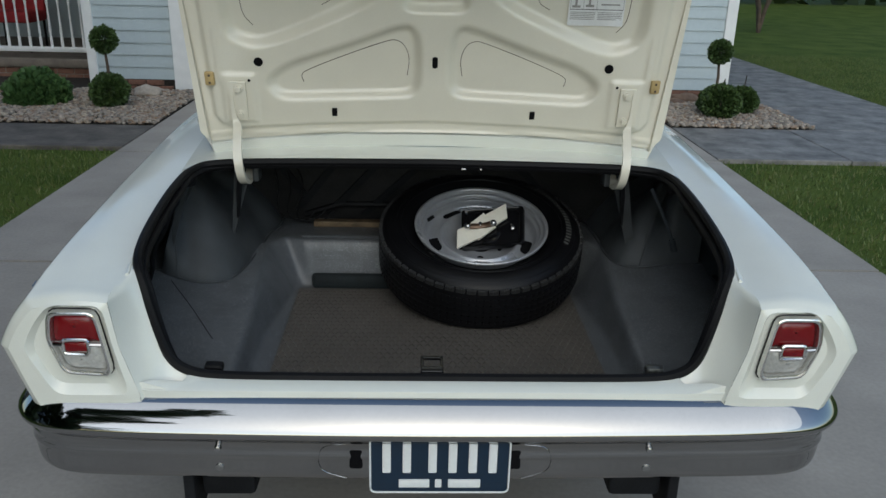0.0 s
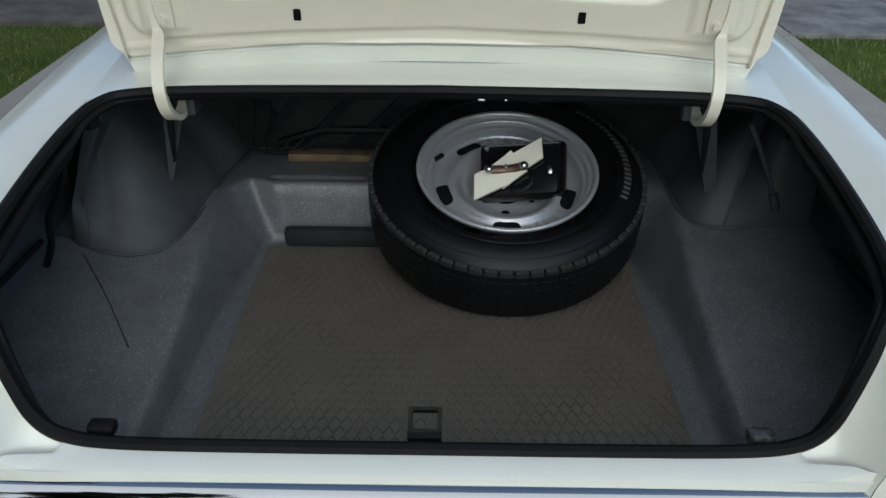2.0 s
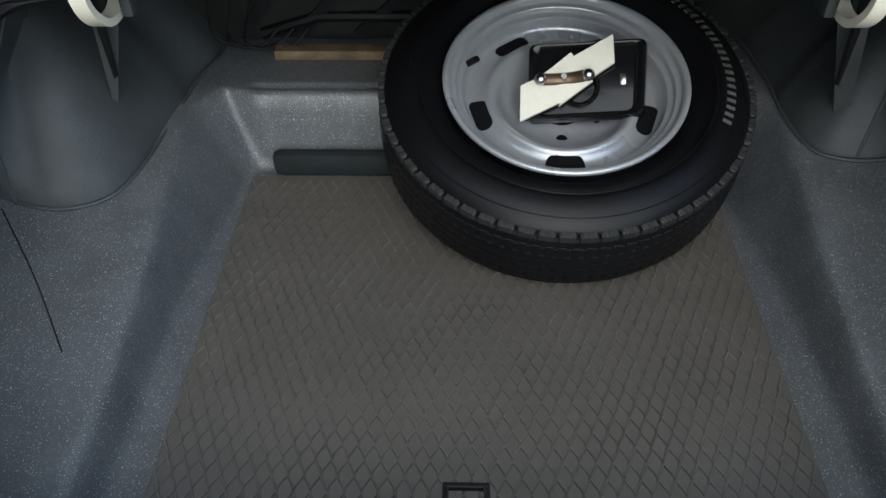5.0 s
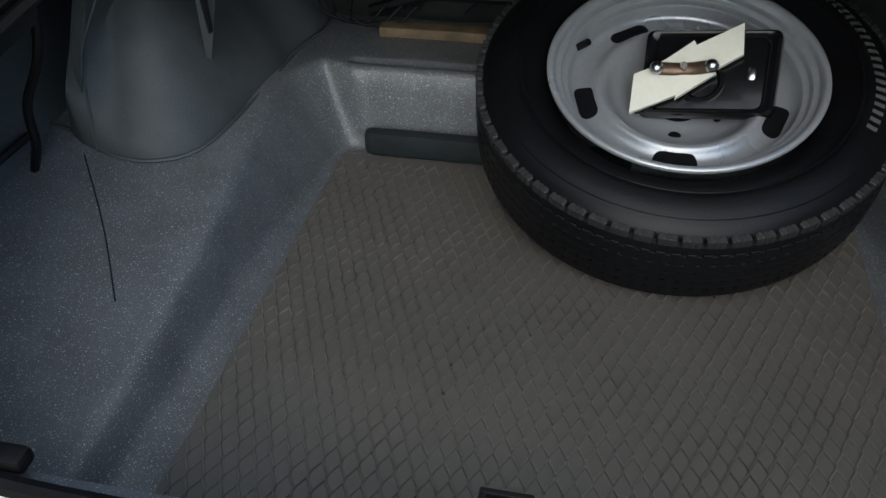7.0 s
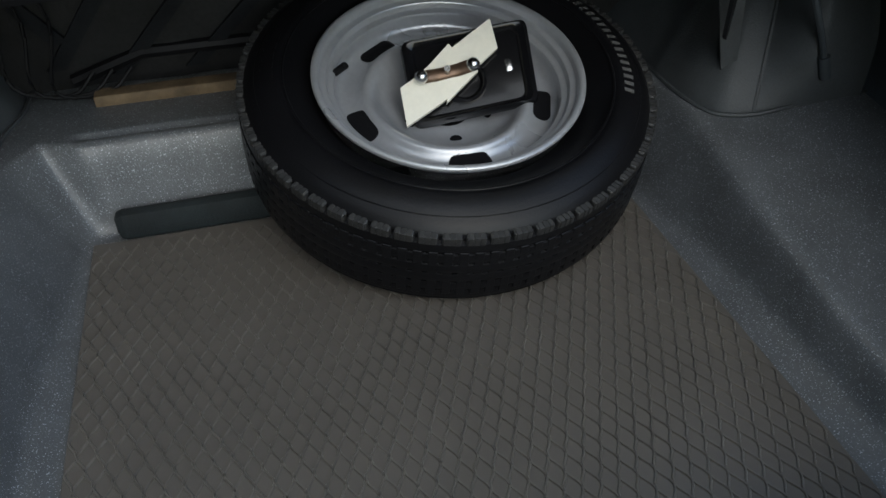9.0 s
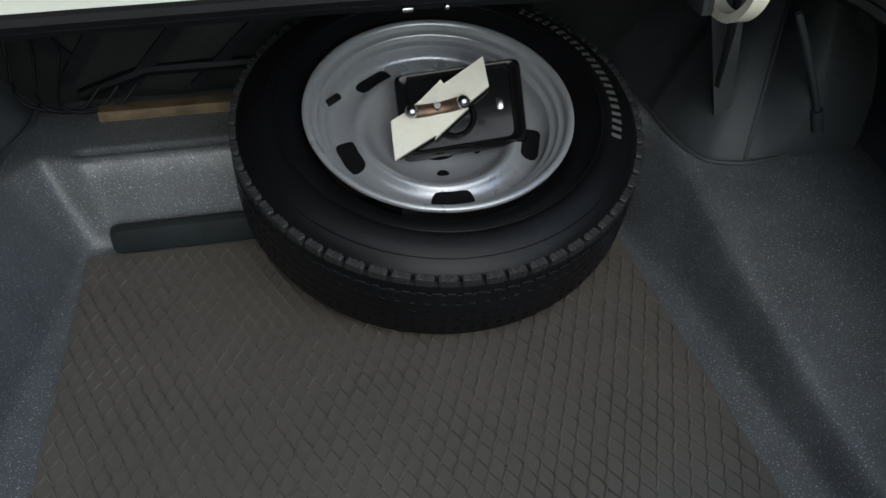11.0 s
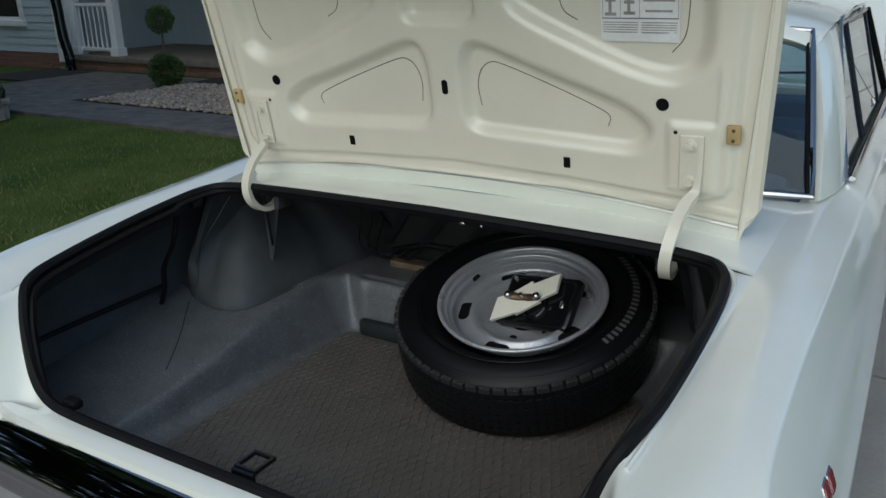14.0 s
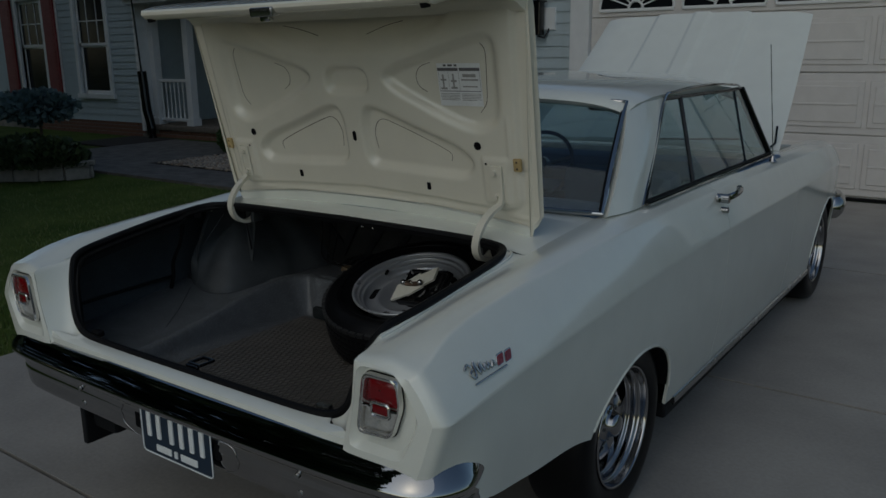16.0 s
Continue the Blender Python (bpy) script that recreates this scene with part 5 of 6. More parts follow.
for s in (-1, 1):
    hinge = new("lid_hinge")
    hinge.parent = car
    tagged(hinge, "cream gooseneck hinge of the trunk lid")
    b = box(-0.022, 0.022, -0.056, 0.056, -0.006, 0.0, 0.002)
    b.transform(LID_M @ pose(s * 0.538, 0.13, lid_z(0.538, 0.13) - 0.001))
    part("hinge_plate", b, CREAM, hinge)
    for v in (0.167, 0.093):
        b = bmesh.new()
        bmesh.ops.create_cone(b, cap_ends=True, segments=6, radius1=0.0085, radius2=0.008, depth=0.012, matrix=LID_M @ pose(s * 0.536, v, lid_z(0.538, 0.13) - 0.011))
        bmesh.ops.create_cone(b, cap_ends=True, segments=20, radius1=0.012, radius2=0.012, depth=0.003, matrix=LID_M @ pose(s * 0.536, v, lid_z(0.538, 0.13) - 0.008))
        part("bolt", b, CREAM, hinge, smooth=30)
    ux = s * 0.556
    arm = [L(ux, 0.185, -0.010), L(ux, 0.13, -0.013), L(ux - s * 0.003, 0.09, -0.016), L(s * 0.548, 0.07, -0.024)]
    arm += [Vector((s * 0.541, 0.705, 1.050)), Vector((s * 0.536, 0.672, 1.028)), Vector((s * 0.532, 0.645, 0.995)), Vector((s * 0.528, 0.637, 0.962)), Vector((s * 0.525, 0.647, 0.933)), Vector((s * 0.522, 0.675, 0.911)), Vector((s * 0.52, 0.715, 0.909)), Vector((s * 0.52, 0.752, 0.928))]
    arm = curve_pts(arm, 4)
    widths = [0.010 + 0.013 * min(1, max(0, (i - 6) / 8)) for i in range(len(arm))]
    part("hinge_arm", strap(arm, widths, 0.012), CREAM, hinge)
    b = box(s * 0.490, s * 0.508, 0.705, 0.755, 0.903, 0.945, 0.005)
    part("hinge_pivot", b, HOUSING, hinge)
    part("pivot_pin", tube([(s * 0.497, 0.735, 0.918), (s * 0.536, 0.735, 0.918)], 0.006, 10), DULL_CHROME, hinge)
    # folded support bracket: a bright-edged flange and a wedge plate that tapers down the wheel housing
    deep = 0.0 if s < 0 else 0.03
    fl = loft([[(s * 0.532, 0.70, 0.945), (s * 0.545, 0.712, 0.945)], [(s * 0.546, 0.722, 0.87), (s * 0.560, 0.732, 0.87)], [(s * 0.562, 0.748, 0.785 - deep * 0.3), (s * 0.567, 0.752, 0.78 - deep * 0.3)]], flip=s < 0)
    thick(part("bracket_flange", fl, STEELBAR, hinge, "dark hinge bracket hanging inside the trunk", smooth=0), 0.006, 0)
    rows = []
    for t in np.linspace(0, 1, 5):
        top, tip = Vector((s * 0.515, 0.745, 0.945)), Vector((s * (0.583 + deep * 0.4), 0.766 + deep * 0.6, 0.725 - deep))
        edge, tip2 = Vector((s * 0.560, 0.722, 0.945)), Vector((s * (0.590 + deep), 0.764 + deep * 0.6, 0.722 - deep))
        rows.append([edge.lerp(tip2, t), edge.lerp(tip2, t).lerp(top.lerp(tip, t), 0.5) + Vector((0, 0.008 * (1 - t), 0)), top.lerp(tip, t)])
    thick(part("bracket_plate", loft(rows, flip=s > 0), HOUSING, hinge, "dark wedge-shaped hinge support plate"), 0.003, 0)

# ---- cabin ----
rows = []
for y, z, w in ((1.37, 1.318, 0.655), (1.385, 1.335, 0.668), (1.42, 1.350, 0.674), (1.55, 1.368, 0.679), (1.9, 1.385, 0.68), (2.3, 1.382, 0.675), (2.55, 1.362, 0.666), (2.68, 1.335, 0.652), (2.72, 1.318, 0.645)):
    bow = 0.05 if y < 1.6 else -0.07
    rows.append([(w * s, y - bow * (1 - s * s), z + 0.026 * (1 - s * s) - 0.03 * abs(s) ** 9) for s in np.linspace(-1, 1, 41)])
thick(part("roof", loft(rows), PAINT, car), 0.03)
B0, B1 = (0.742, 1.06, 0.995), (0.772, 1.275, 0.998)
T0, T1 = (0.655, 1.385, 1.318), (0.676, 1.665, 1.330)
for s in (-1, 1):
    rings = []
    for t in np.linspace(0, 1, 13):
        a = Vector(B0).lerp(Vector(T0), t) + Vector((0.012 * math.sin(math.pi * t), 0, 0))
        b = Vector(B1).lerp(Vector(T1), t) + Vector((0.010 * math.sin(math.pi * t), 0, 0))
        row = []
        for q in np.linspace(0, 1, 7):
            p = a.lerp(b, q) + Vector((0.012 * math.sin(math.pi * q), 0, 0))
            row.append((s * p.x, p.y, p.z))
        rings.append(row)
    thick(part("roof_pillar", loft(rings, flip=s < 0), PAINT, car), 0.025)
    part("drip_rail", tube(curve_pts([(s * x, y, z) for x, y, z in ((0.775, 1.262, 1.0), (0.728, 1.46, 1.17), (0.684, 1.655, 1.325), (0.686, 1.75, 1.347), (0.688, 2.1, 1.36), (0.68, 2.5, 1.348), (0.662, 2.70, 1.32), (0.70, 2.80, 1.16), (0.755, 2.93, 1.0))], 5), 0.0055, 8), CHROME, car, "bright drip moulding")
    # windscreen pillar, window frames and glass
    part("windscreen_pillar", tube([(s * 0.648, 2.71, 1.325), (s * 0.70, 2.82, 1.16), (s * 0.752, 2.95, 0.99)], 0.02, 8), PAINT, car)

    def at_side(y, k):
        return Vector((s * (0.772 - 0.098 * k), y, 1.0 + 0.335 * k))
    belt = [at_side(y, 0.0) for y in (1.28, 1.77, 2.47, 2.90)]
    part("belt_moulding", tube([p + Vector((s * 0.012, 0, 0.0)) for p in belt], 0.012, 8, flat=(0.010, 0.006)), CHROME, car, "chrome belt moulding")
    part("belt_seal", tube([p + Vector((s * 0.002, 0, 0.010)) for p in belt], 0.006, 8), RUBBER, car)
    top = [at_side(y, 0.97) for y in (1.665, 1.84, 2.2, 2.535, 2.66)]
    part("window_channel", tube(top, 0.008, 8), BLACK, car)
    part("quarter_divider", tube([at_side(1.77, 0.0), at_side(1.84, 0.97)], 0.009, 8), BLACK, car, "dark window divider")
    part("vent_divider", tube([at_side(2.47, 0.0), at_side(2.535, 0.97)], 0.006, 8), BLACK, car, "dark vent window divider")
    part("front_channel", tube([at_side(2.88, 0.0), at_side(2.66, 0.97)], 0.014, 8), BLACK, car)
    part("rear_channel", tube([at_side(1.29, 0.0), at_side(1.675, 0.97)], 0.006, 8), BLACK, car)
    for a, b, c, d in ((1.29, 1.77, 1.84, 1.67), (1.77, 2.47, 2.535, 1.84), (2.47, 2.88, 2.66, 2.535)):
        bm = loft([[at_side(a, 0), at_side(b, 0)], [at_side(d, 0.97), at_side(c, 0.97)]])
        g = thick(part("side_glass", bm, GLASS, car, smooth=0), 0.004)
        g.visible_shadow = False


def backlight(u, v):
    x = u * (0.725 - 0.08 * v)
    y = 1.035 + 0.345 * v - 0.033 * (1 - u * u) + 0.03 * u * u
    z = 1.0 + 0.325 * v + 0.015 * math.sin(math.pi * v) + 0.02 * (1 - u * u) * v
    return Vector((x, y, z))


bm = loft([[backlight(u, v) for u in np.linspace(-1, 1, 25)] for v in np.linspace(0, 1, 9)])
g = thick(part("rear_window", bm, GLASS, car, "curved rear window"), 0.004)
g.visible_shadow = False
loop = [backlight(u, 0) for u in np.linspace(-1, 1, 25)] + [backlight(1, v) for v in np.linspace(0, 1, 9)[1:]] + [backlight(u, 1) for u in np.linspace(1, -1, 25)[1:]] + [backlight(-1, v) for v in np.linspace(1, 0, 9)[1:-1]]
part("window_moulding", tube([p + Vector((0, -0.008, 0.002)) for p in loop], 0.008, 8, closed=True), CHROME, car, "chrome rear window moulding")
part("window_rubber", tube([Vector((p.x * 0.985, p.y - 0.004, 1.16 + (p.z - 1.16) * 0.975)) for p in loop], 0.006, 8, closed=True), RUBBER, car)
bm = loft([[(0.64 * s, 2.72 - 0.07 * (s * s - 1) * -1, 1.32) for s in np.linspace(-1, 1, 21)], [(0.745 * s, 3.0 + 0.12 * (1 - s * s), 0.99) for s in np.linspace(-1, 1, 21)]])
g = thick(part("windscreen", bm, GLASS, car, "windscreen"), 0.004)
g.visible_shadow = False

# seats, dash, wheel
def pad_box(name, x0, x1, y0, y1, z0, z1, material, lean=0, label="", r=0.05):
    b = box(x0, x1, y0, y1, z0, z1, r)
    if lean:
        b.transform(pose((x0 + x1) / 2, y0, z0, lean, 0, 0) @ pose(-(x0 + x1) / 2, -y0, -z0))
    return part(name, b, material, car, label)


pad_box("rear_shelf", -0.70, 0.70, 1.06, 1.24, 0.955, 0.975, BLUEVINYL, r=0.008)
pad_box("rear_backrest", -0.66, 0.66, 1.22, 1.38, 0.55, 0.985, BLUEVINYL, 8, "blue vinyl rear seat back")
pad_box("rear_seat", -0.66, 0.66, 1.30, 1.82, 0.40, 0.56, BLUEVINYL)
for s in (-1, 1):
    pad_box("bucket_seat", s * 0.36 - 0.26, s * 0.36 + 0.26, 2.06, 2.20, 0.48, 1.0, BLUEVINYL, 10, "blue vinyl bucket seat")
    pad_box("seat_cushion", s * 0.36 - 0.26, s * 0.36 + 0.26, 2.12, 2.62, 0.36, 0.52, BLUEVINYL)
    pad_box("door_card", s * 0.76, s * 0.80, 1.9, 3.0, 0.4, 0.99, BLUEVINYL, r=0.01)
pad_box("dashboard", -0.72, 0.72, 2.82, 3.05, 0.72, 0.955, BLUEVINYL, label="blue padded dashboard")
pad_box("dash_trim", -0.70, 0.70, 2.80, 2.822, 0.80, 0.86, DULL_CHROME, r=0.005)
pad_box("cabin_floor", -0.78, 0.78, 1.3, 3.1, 0.34, 0.36, DARKFIBRE, r=0.005)
sw = new("steering_wheel")
sw.parent = car
sw.matrix_world = pose(-0.36, 2.62, 0.90, 62, 0, 0)
tagged(sw, "blue steering wheel with polished spokes")
part("steering_rim", tube([(0.195 * math.cos(a), 0.195 * math.sin(a), 0) for a in np.linspace(0, 2 * math.pi, 48, endpoint=False)], 0.011, 8, closed=True), BLACK, sw)
part("hub", revolve([(0.0, -0.03), (0.05, -0.03), (0.06, -0.02), (0.05, 0.01), (0.0, 0.02)], 24), CHROME, sw)
for a in (0.3, 2.84, 4.71):
    part("spoke", tube([(0, 0, -0.02), (0.19 * math.cos(a), 0.19 * math.sin(a), 0)], 0.012, 6, flat=(0.016, 0.004)), CHROME, sw)
part("mirror", box(-0.10, 0.10, 2.66, 2.68, 1.20, 1.255, 0.012), DULL_CHROME, car)
part("wiper", tube([(0.10, 3.02, 1.03), (0.60, 2.95, 1.06)], 0.006, 6), BLACK, car)

# hood, cowl, antenna
rings = []
for t in np.linspace(0, 1, 15):
    y, z, hw = 3.17 + 0.95 * t, 1.005 + 0.72 * t - 0.03 * math.sin(math.pi * t), 0.745 - 0.09 * t
    row = []
    for x in np.linspace(-1, 1, 121):
        b = 0.014 * float(step(np.array(0.31 / 0.66 - abs(x)), 0.03)) + 0.012 * float(step(np.array(0.06 / 0.66 - abs(x)), 0.025))
        ed = 0.03 * abs(x) ** 8
        x *= hw
        row.append((x, y + 0.7 * b * -1 + 0.0 + ed * 0.7, z + 0.7 * b - ed * 0.7))
    rings.append(row)
thick(part("hood", loft(rings), PAINT, car, "raised white hood with a raised centre panel"), 0.025)
part("cowl", box(-0.74, 0.74, 2.98, 3.20, 0.94, 0.985, 0.01), PAINT, car)
# near-black block stands in for the unlit engine bay
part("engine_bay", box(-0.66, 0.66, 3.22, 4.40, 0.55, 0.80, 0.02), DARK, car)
part("hood_hinge", tube([(0.70, 3.10, 0.99), (0.715, 3.22, 1.02), (0.70, 3.30, 1.10)], 0.006, 8), BLACK, car)
ant = part("antenna", tube([(0.81, 2.79, 0.985), (0.81, 2.785, 1.02), (0.80, 2.63, 1.52)], 0.002, 6), DULL_CHROME, car, "thin chrome radio antenna")
part("antenna_base", revolve([(0.0, 0.03), (0.008, 0.028), (0.014, 0.012), (0.022, 0.0)], 16), CHROME, ant).location = (0.81, 2.79, 0.978)
bm = tube(curve_pts([(0.76, 4.30, 0.50), (0.86, 4.33, 0.52), (0.80, 4.52, 0.54), (0.5, 4.60, 0.55), (0, 4.62, 0.55), (-0.5, 4.60, 0.55), (-0.80, 4.52, 0.54)], 5), 0.06, 10, flat=(0.045, 0.07))
part("front_bumper", bm, CHROME, car, "chrome front bumper")
part("front_panel", box(-0.76, 0.76, 4.46, 4.52, 0.45, 0.88, 0.02), PAINT, car)


# ---- road wheels ----
def road_wheel(m):
    w = new("wheel")
    w.parent = car
    w.matrix_world = m
    tagged(w, "black tyre on a chrome five-spoke wheel")
    prof = curve_pts([(0.196, -0.012), (0.21, 0.004), (0.255, 0.014), (0.292, 0.004), (0.308, -0.02), (0.313, -0.05), (0.315, -0.1), (0.313, -0.15), (0.30, -0.19), (0.25, -0.2), (0.2, -0.19)], 4)
    part("tyre", revolve(prof, 72), TYRE, w, "black tyre")
    rim = part("rim", revolve(curve_pts([(0.203, -0.004), (0.202, 0.006), (0.195, 0.006), (0.192, -0.006), (0.189, -0.022), (0.181, -0.026), (0.178, -0.034), (0.176, -0.050), (0.168, -0.054), (0.165, -0.064), (0.163, -0.085), (0.15, -0.10), (0.14, -0.10)], 4), 72), WHEELCHROME, w, "chrome stepped rim")
    part("drum", revolve([(0.145, -0.11), (0.0, -0.11)], 32), DARK, rim)
    part("hub", revolve(curve_pts([(0.075, -0.085), (0.062, -0.05), (0.045, -0.04), (0.036, -0.018), (0.02, -0.010), (0.0, -0.008)], 3), 32), WHEELCHROME, rim)
    sp = bmesh.new()
    loft([[(0.045, -0.026, -0.055), (0.045, 0.026, -0.055), (0.045, 0.02, -0.10), (0.045, -0.02, -0.10)], [(0.10, -0.02, -0.05), (0.10, 0.02, -0.05), (0.10, 0.016, -0.09), (0.10, -0.016, -0.09)], [(0.165, -0.030, -0.062), (0.165, 0.030, -0.062), (0.165, 0.025, -0.09), (0.165, -0.025, -0.09)]], closed=True, bm=sp)
    me = bpy.data.meshes.new("spoke")
    sp.to_mesh(me)
    sp.free()
    me.materials.append(WHEELCHROME)
    for k in range(5):
        o = new("spoke", me)
        o.parent, o.matrix_basis = rim, pose(0, 0, 0, 0, 0, 72 * k + 20)
    for k in range(5):
        o = part("lug_nut", revolve([(0.0, -0.038), (0.006, -0.038), (0.008, -0.05)], 8), WHEELCHROME, rim)
        o.matrix_basis = pose(0.05 * math.cos(k * 1.2566 + 1), 0.05 * math.sin(k * 1.2566 + 1), 0)


for s in (-1, 1):
    for y in (RW, FW):
        road_wheel(Matrix.Translation((s * 0.83, y, 0.315)) @ pose(0, 0, 0, 0, 90 * s, 0))
# ---- trunk interior ----
def floor_z(x, y):
    """Height of the pressed floor: a flat well, sloping sides, and the step in front."""
    def ramp(v, soft=0.006):
        return 0.5 * (v + np.sqrt(v * v + soft * soft))
    cx, hx = 0.0165, 0.432
    qx, qy = np.abs(x - cx) - (hx - 0.05), y - (0.888 - 0.05)
    d = np.hypot(np.maximum(qx, 0), np.maximum(qy, 0)) + np.minimum(np.maximum(qx, qy), 0) - 0.05
    side = 0.572 + 0.085 * step(y - 0.1, 0.78)
    back = step(y - 0.45, 0.40)
    front = step(qy - qx, 0.05)
    foot = (0.042 - 0.034 * back) * (1 - front) + 0.004
    face = (0.020 + 0.055 * back) * (1 - front) + 0.028 * front
    rise = 0.012 * (1 - back) + 0.002
    h = 0.508 + rise / foot * (ramp(d) - ramp(d - foot)) + (side - 0.508 - rise) / face * (ramp(d - foot) - ramp(d - foot - face))
    h = h + 0.03 * step(np.abs(x) - 0.55, 0.25)
    h = h - 0.010 * step(y - 0.935, 0.010) * step(0.957 - y, 0.010) * step(0.42 - np.abs(x), 0.03)
    return h


X, Y = np.meshgrid(np.linspace(-0.83, 0.83, 280), np.linspace(0.0, 1.18, 200))
Z = floor_z(X, Y)
n = X.shape[1]
faces = [(j * n + i, j * n + i + 1, (j + 1) * n + i + 1, (j + 1) * n + i) for j in range(X.shape[0] - 1) for i in range(n - 1)]
me = bpy.data.meshes.new("trunk_floor")
me.from_pydata(list(zip(X.ravel().tolist(), Y.ravel().tolist(), Z.ravel().tolist())), [], faces)
me.polygons.foreach_set("use_smooth", [True] * len(me.polygons))
me.materials.append(SPATTER)
tf = new("trunk_floor", me)
tf.parent = car
tagged(tf, "grey speckle-painted pressed steel trunk floor")


def on_floor(x, y, lift=0.0):
    return (x, y, float(floor_z(np.array(x), np.array(y))) + lift)


# near-black bar along the floor groove stands for the shade in it
part("groove_shade", tube([on_floor(x, y, -0.0002) for x, y in curve_pts([(-0.722, 0.578), (-0.634, 0.460), (-0.557, 0.342)], 8)], 0.0013, 6), STEELBAR, tf)
part("floor_lip", box(-0.60, 0.60, 0.03, 0.052, 0.50, 0.652, 0.006), SPATTER, car)
for s in (-1, 1):
    # outer side panel
    rows = []
    for y in np.linspace(0.0, 1.0, 14):
        z0 = float(floor_z(np.array(0.80), np.array(y))) - 0.01
        top = section(max(y, -0.03))[1][1] - 0.03
        rows.append([(s * 0.80, y, z0), (s * 0.825, y, z0 + 0.08), (s * 0.83, y, (z0 + top) / 2 + 0.03), (s * 0.80, y, top - 0.03), (s * 0.70, y, top)])
    part("side_panel", loft(rows, flip=s > 0), SIDEFIBRE, car, "dark inner side panel of the trunk")
    part("panel_joint", tube([(s * 0.815, 0.06, 0.665), (s * 0.812, 0.30, 0.675), (s * 0.79, 0.56, 0.69)], 0.006, 6), STEELBAR, car)
    # rear corner closing panel
    rows = [[(s * 0.66, 0.11, z), (s * 0.74, 0.09, z), (s * 0.83, 0.05, z)] for z in (0.55, 0.72, 0.86)]
    part("corner_panel", loft(rows), DARKFIBRE, car)
    # wheel housing: outline at the floor, drawn up into a dome
    plan_pts = [(0.83, 0.635), (0.765, 0.622), (0.735, 0.606), (0.69, 0.592), (0.633, 0.597), (0.575, 0.636), (0.545, 0.72), (0.53, 0.86), (0.52, 0.98), (0.50, 1.06), (0.50, 1.14)]
    if s > 0:
        plan_pts = [(0.83, 0.70), (0.76, 0.705), (0.70, 0.71), (0.64, 0.715), (0.60, 0.728), (0.57, 0.75), (0.553, 0.80), (0.548, 0.86), (0.55, 0.95), (0.545, 1.06), (0.54, 1.14)]
    outline = curve_pts(plan_pts, 5)
    rings = []
    for t in np.linspace(0, 1, 15):
        z = 0.60 + 0.335 * t
        ring = []
        for i, (x, y) in enumerate(outline):
            bulge = 0.012 * math.sin(math.pi * min(1, t * 1.3)) - 0.10 * max(0, t - 0.45) ** 1.6 * 1.6
            cxr, cyr = 0.83, 1.0
            dx, dy = x - cxr, y - cyr
            k = 1 + bulge / max(0.2, math.hypot(dx, dy))
            # the dome falls back as it rises, save along the rear flange
            lean = float(step(np.array(i - 9.0), 9.0)) * 0.27 * max(0.0, t - 0.13) ** 1.05
            k -= lean / max(0.2, math.hypot(dx, dy))
            rib = 0.006 * math.exp(-((y - 0.585) / 0.012) ** 2) + 0.005 * math.exp(-((y - 0.90) / 0.018) ** 2)
            ring.append((s * min(0.765 - 0.3 * max(0, z - 0.64) if s < 0 else 0.79, cxr + dx * k - rib), cyr + dy * k, z + 0.006 * noise.noise(Vector((x * 6, y * 6, z * 6)))))
        rings.append(ring)
    wh = part("wheel_housing", loft(rings, flip=s < 0), HOUSING, car, "grey painted inner wheel housing")
    for i in ((13,) if s < 0 else (17,)):
        part("housing_ridge", tube([Vector(r[i]) for r in rings[1:-1]], 0.0028, 6), HOUSING, wh)
    foot = [(s * (x - 0.006), y - 0.004, float(floor_z(np.array(x), np.array(y))) + 0.002) for x, y in outline]
    part("seam_sealer", tube([(p[0], p[1], max(p[2], 0.6)) for p in foot], 0.0035, 6), HOUSING, wh)
    if s < 0:
        fl = loft([[(-0.768, 0.618, 0.63), (-0.748, 0.616, 0.70), (-0.72, 0.622, 0.80), (-0.692, 0.644, 0.90), (-0.68, 0.656, 0.935)], [(-0.745, 0.614, 0.625), (-0.726, 0.610, 0.70), (-0.698, 0.616, 0.80), (-0.67, 0.64, 0.90), (-0.66, 0.652, 0.935)]])
        thick(part("housing_flange", fl, HOUSING, wh), 0.003)
        bm = tube([(-0.758, 0.622, 0.643), (-0.750, 0.608, 0.643)], 0.016, 12)
        part("flange_tab", bm, HOUSING, wh)
        part("wire_loom", tube(curve_pts([(-0.69, 0.545, 0.90), (-0.705, 0.535, 0.83), (-0.745, 0.53, 0.76), (-0.755, 0.53, 0.70), (-0.775, 0.53, 0.65)], 5), 0.007, 7), RUBBER, car, "black wiring loom")
    if s > 0:
        part("drain_tube", tube(curve_pts([(0.625, 0.69, 0.905), (0.655, 0.69, 0.85), (0.69, 0.692, 0.78), (0.708, 0.694, 0.735)], 4), 0.005, 8), SIDEFIBRE, car, "dark drain tube")
        part("drain_tube", tube([(0.703, 0.693, 0.75), (0.715, 0.693, 0.715)], 0.009, 10), SIDEFIBRE, car, "dark drain tube end")
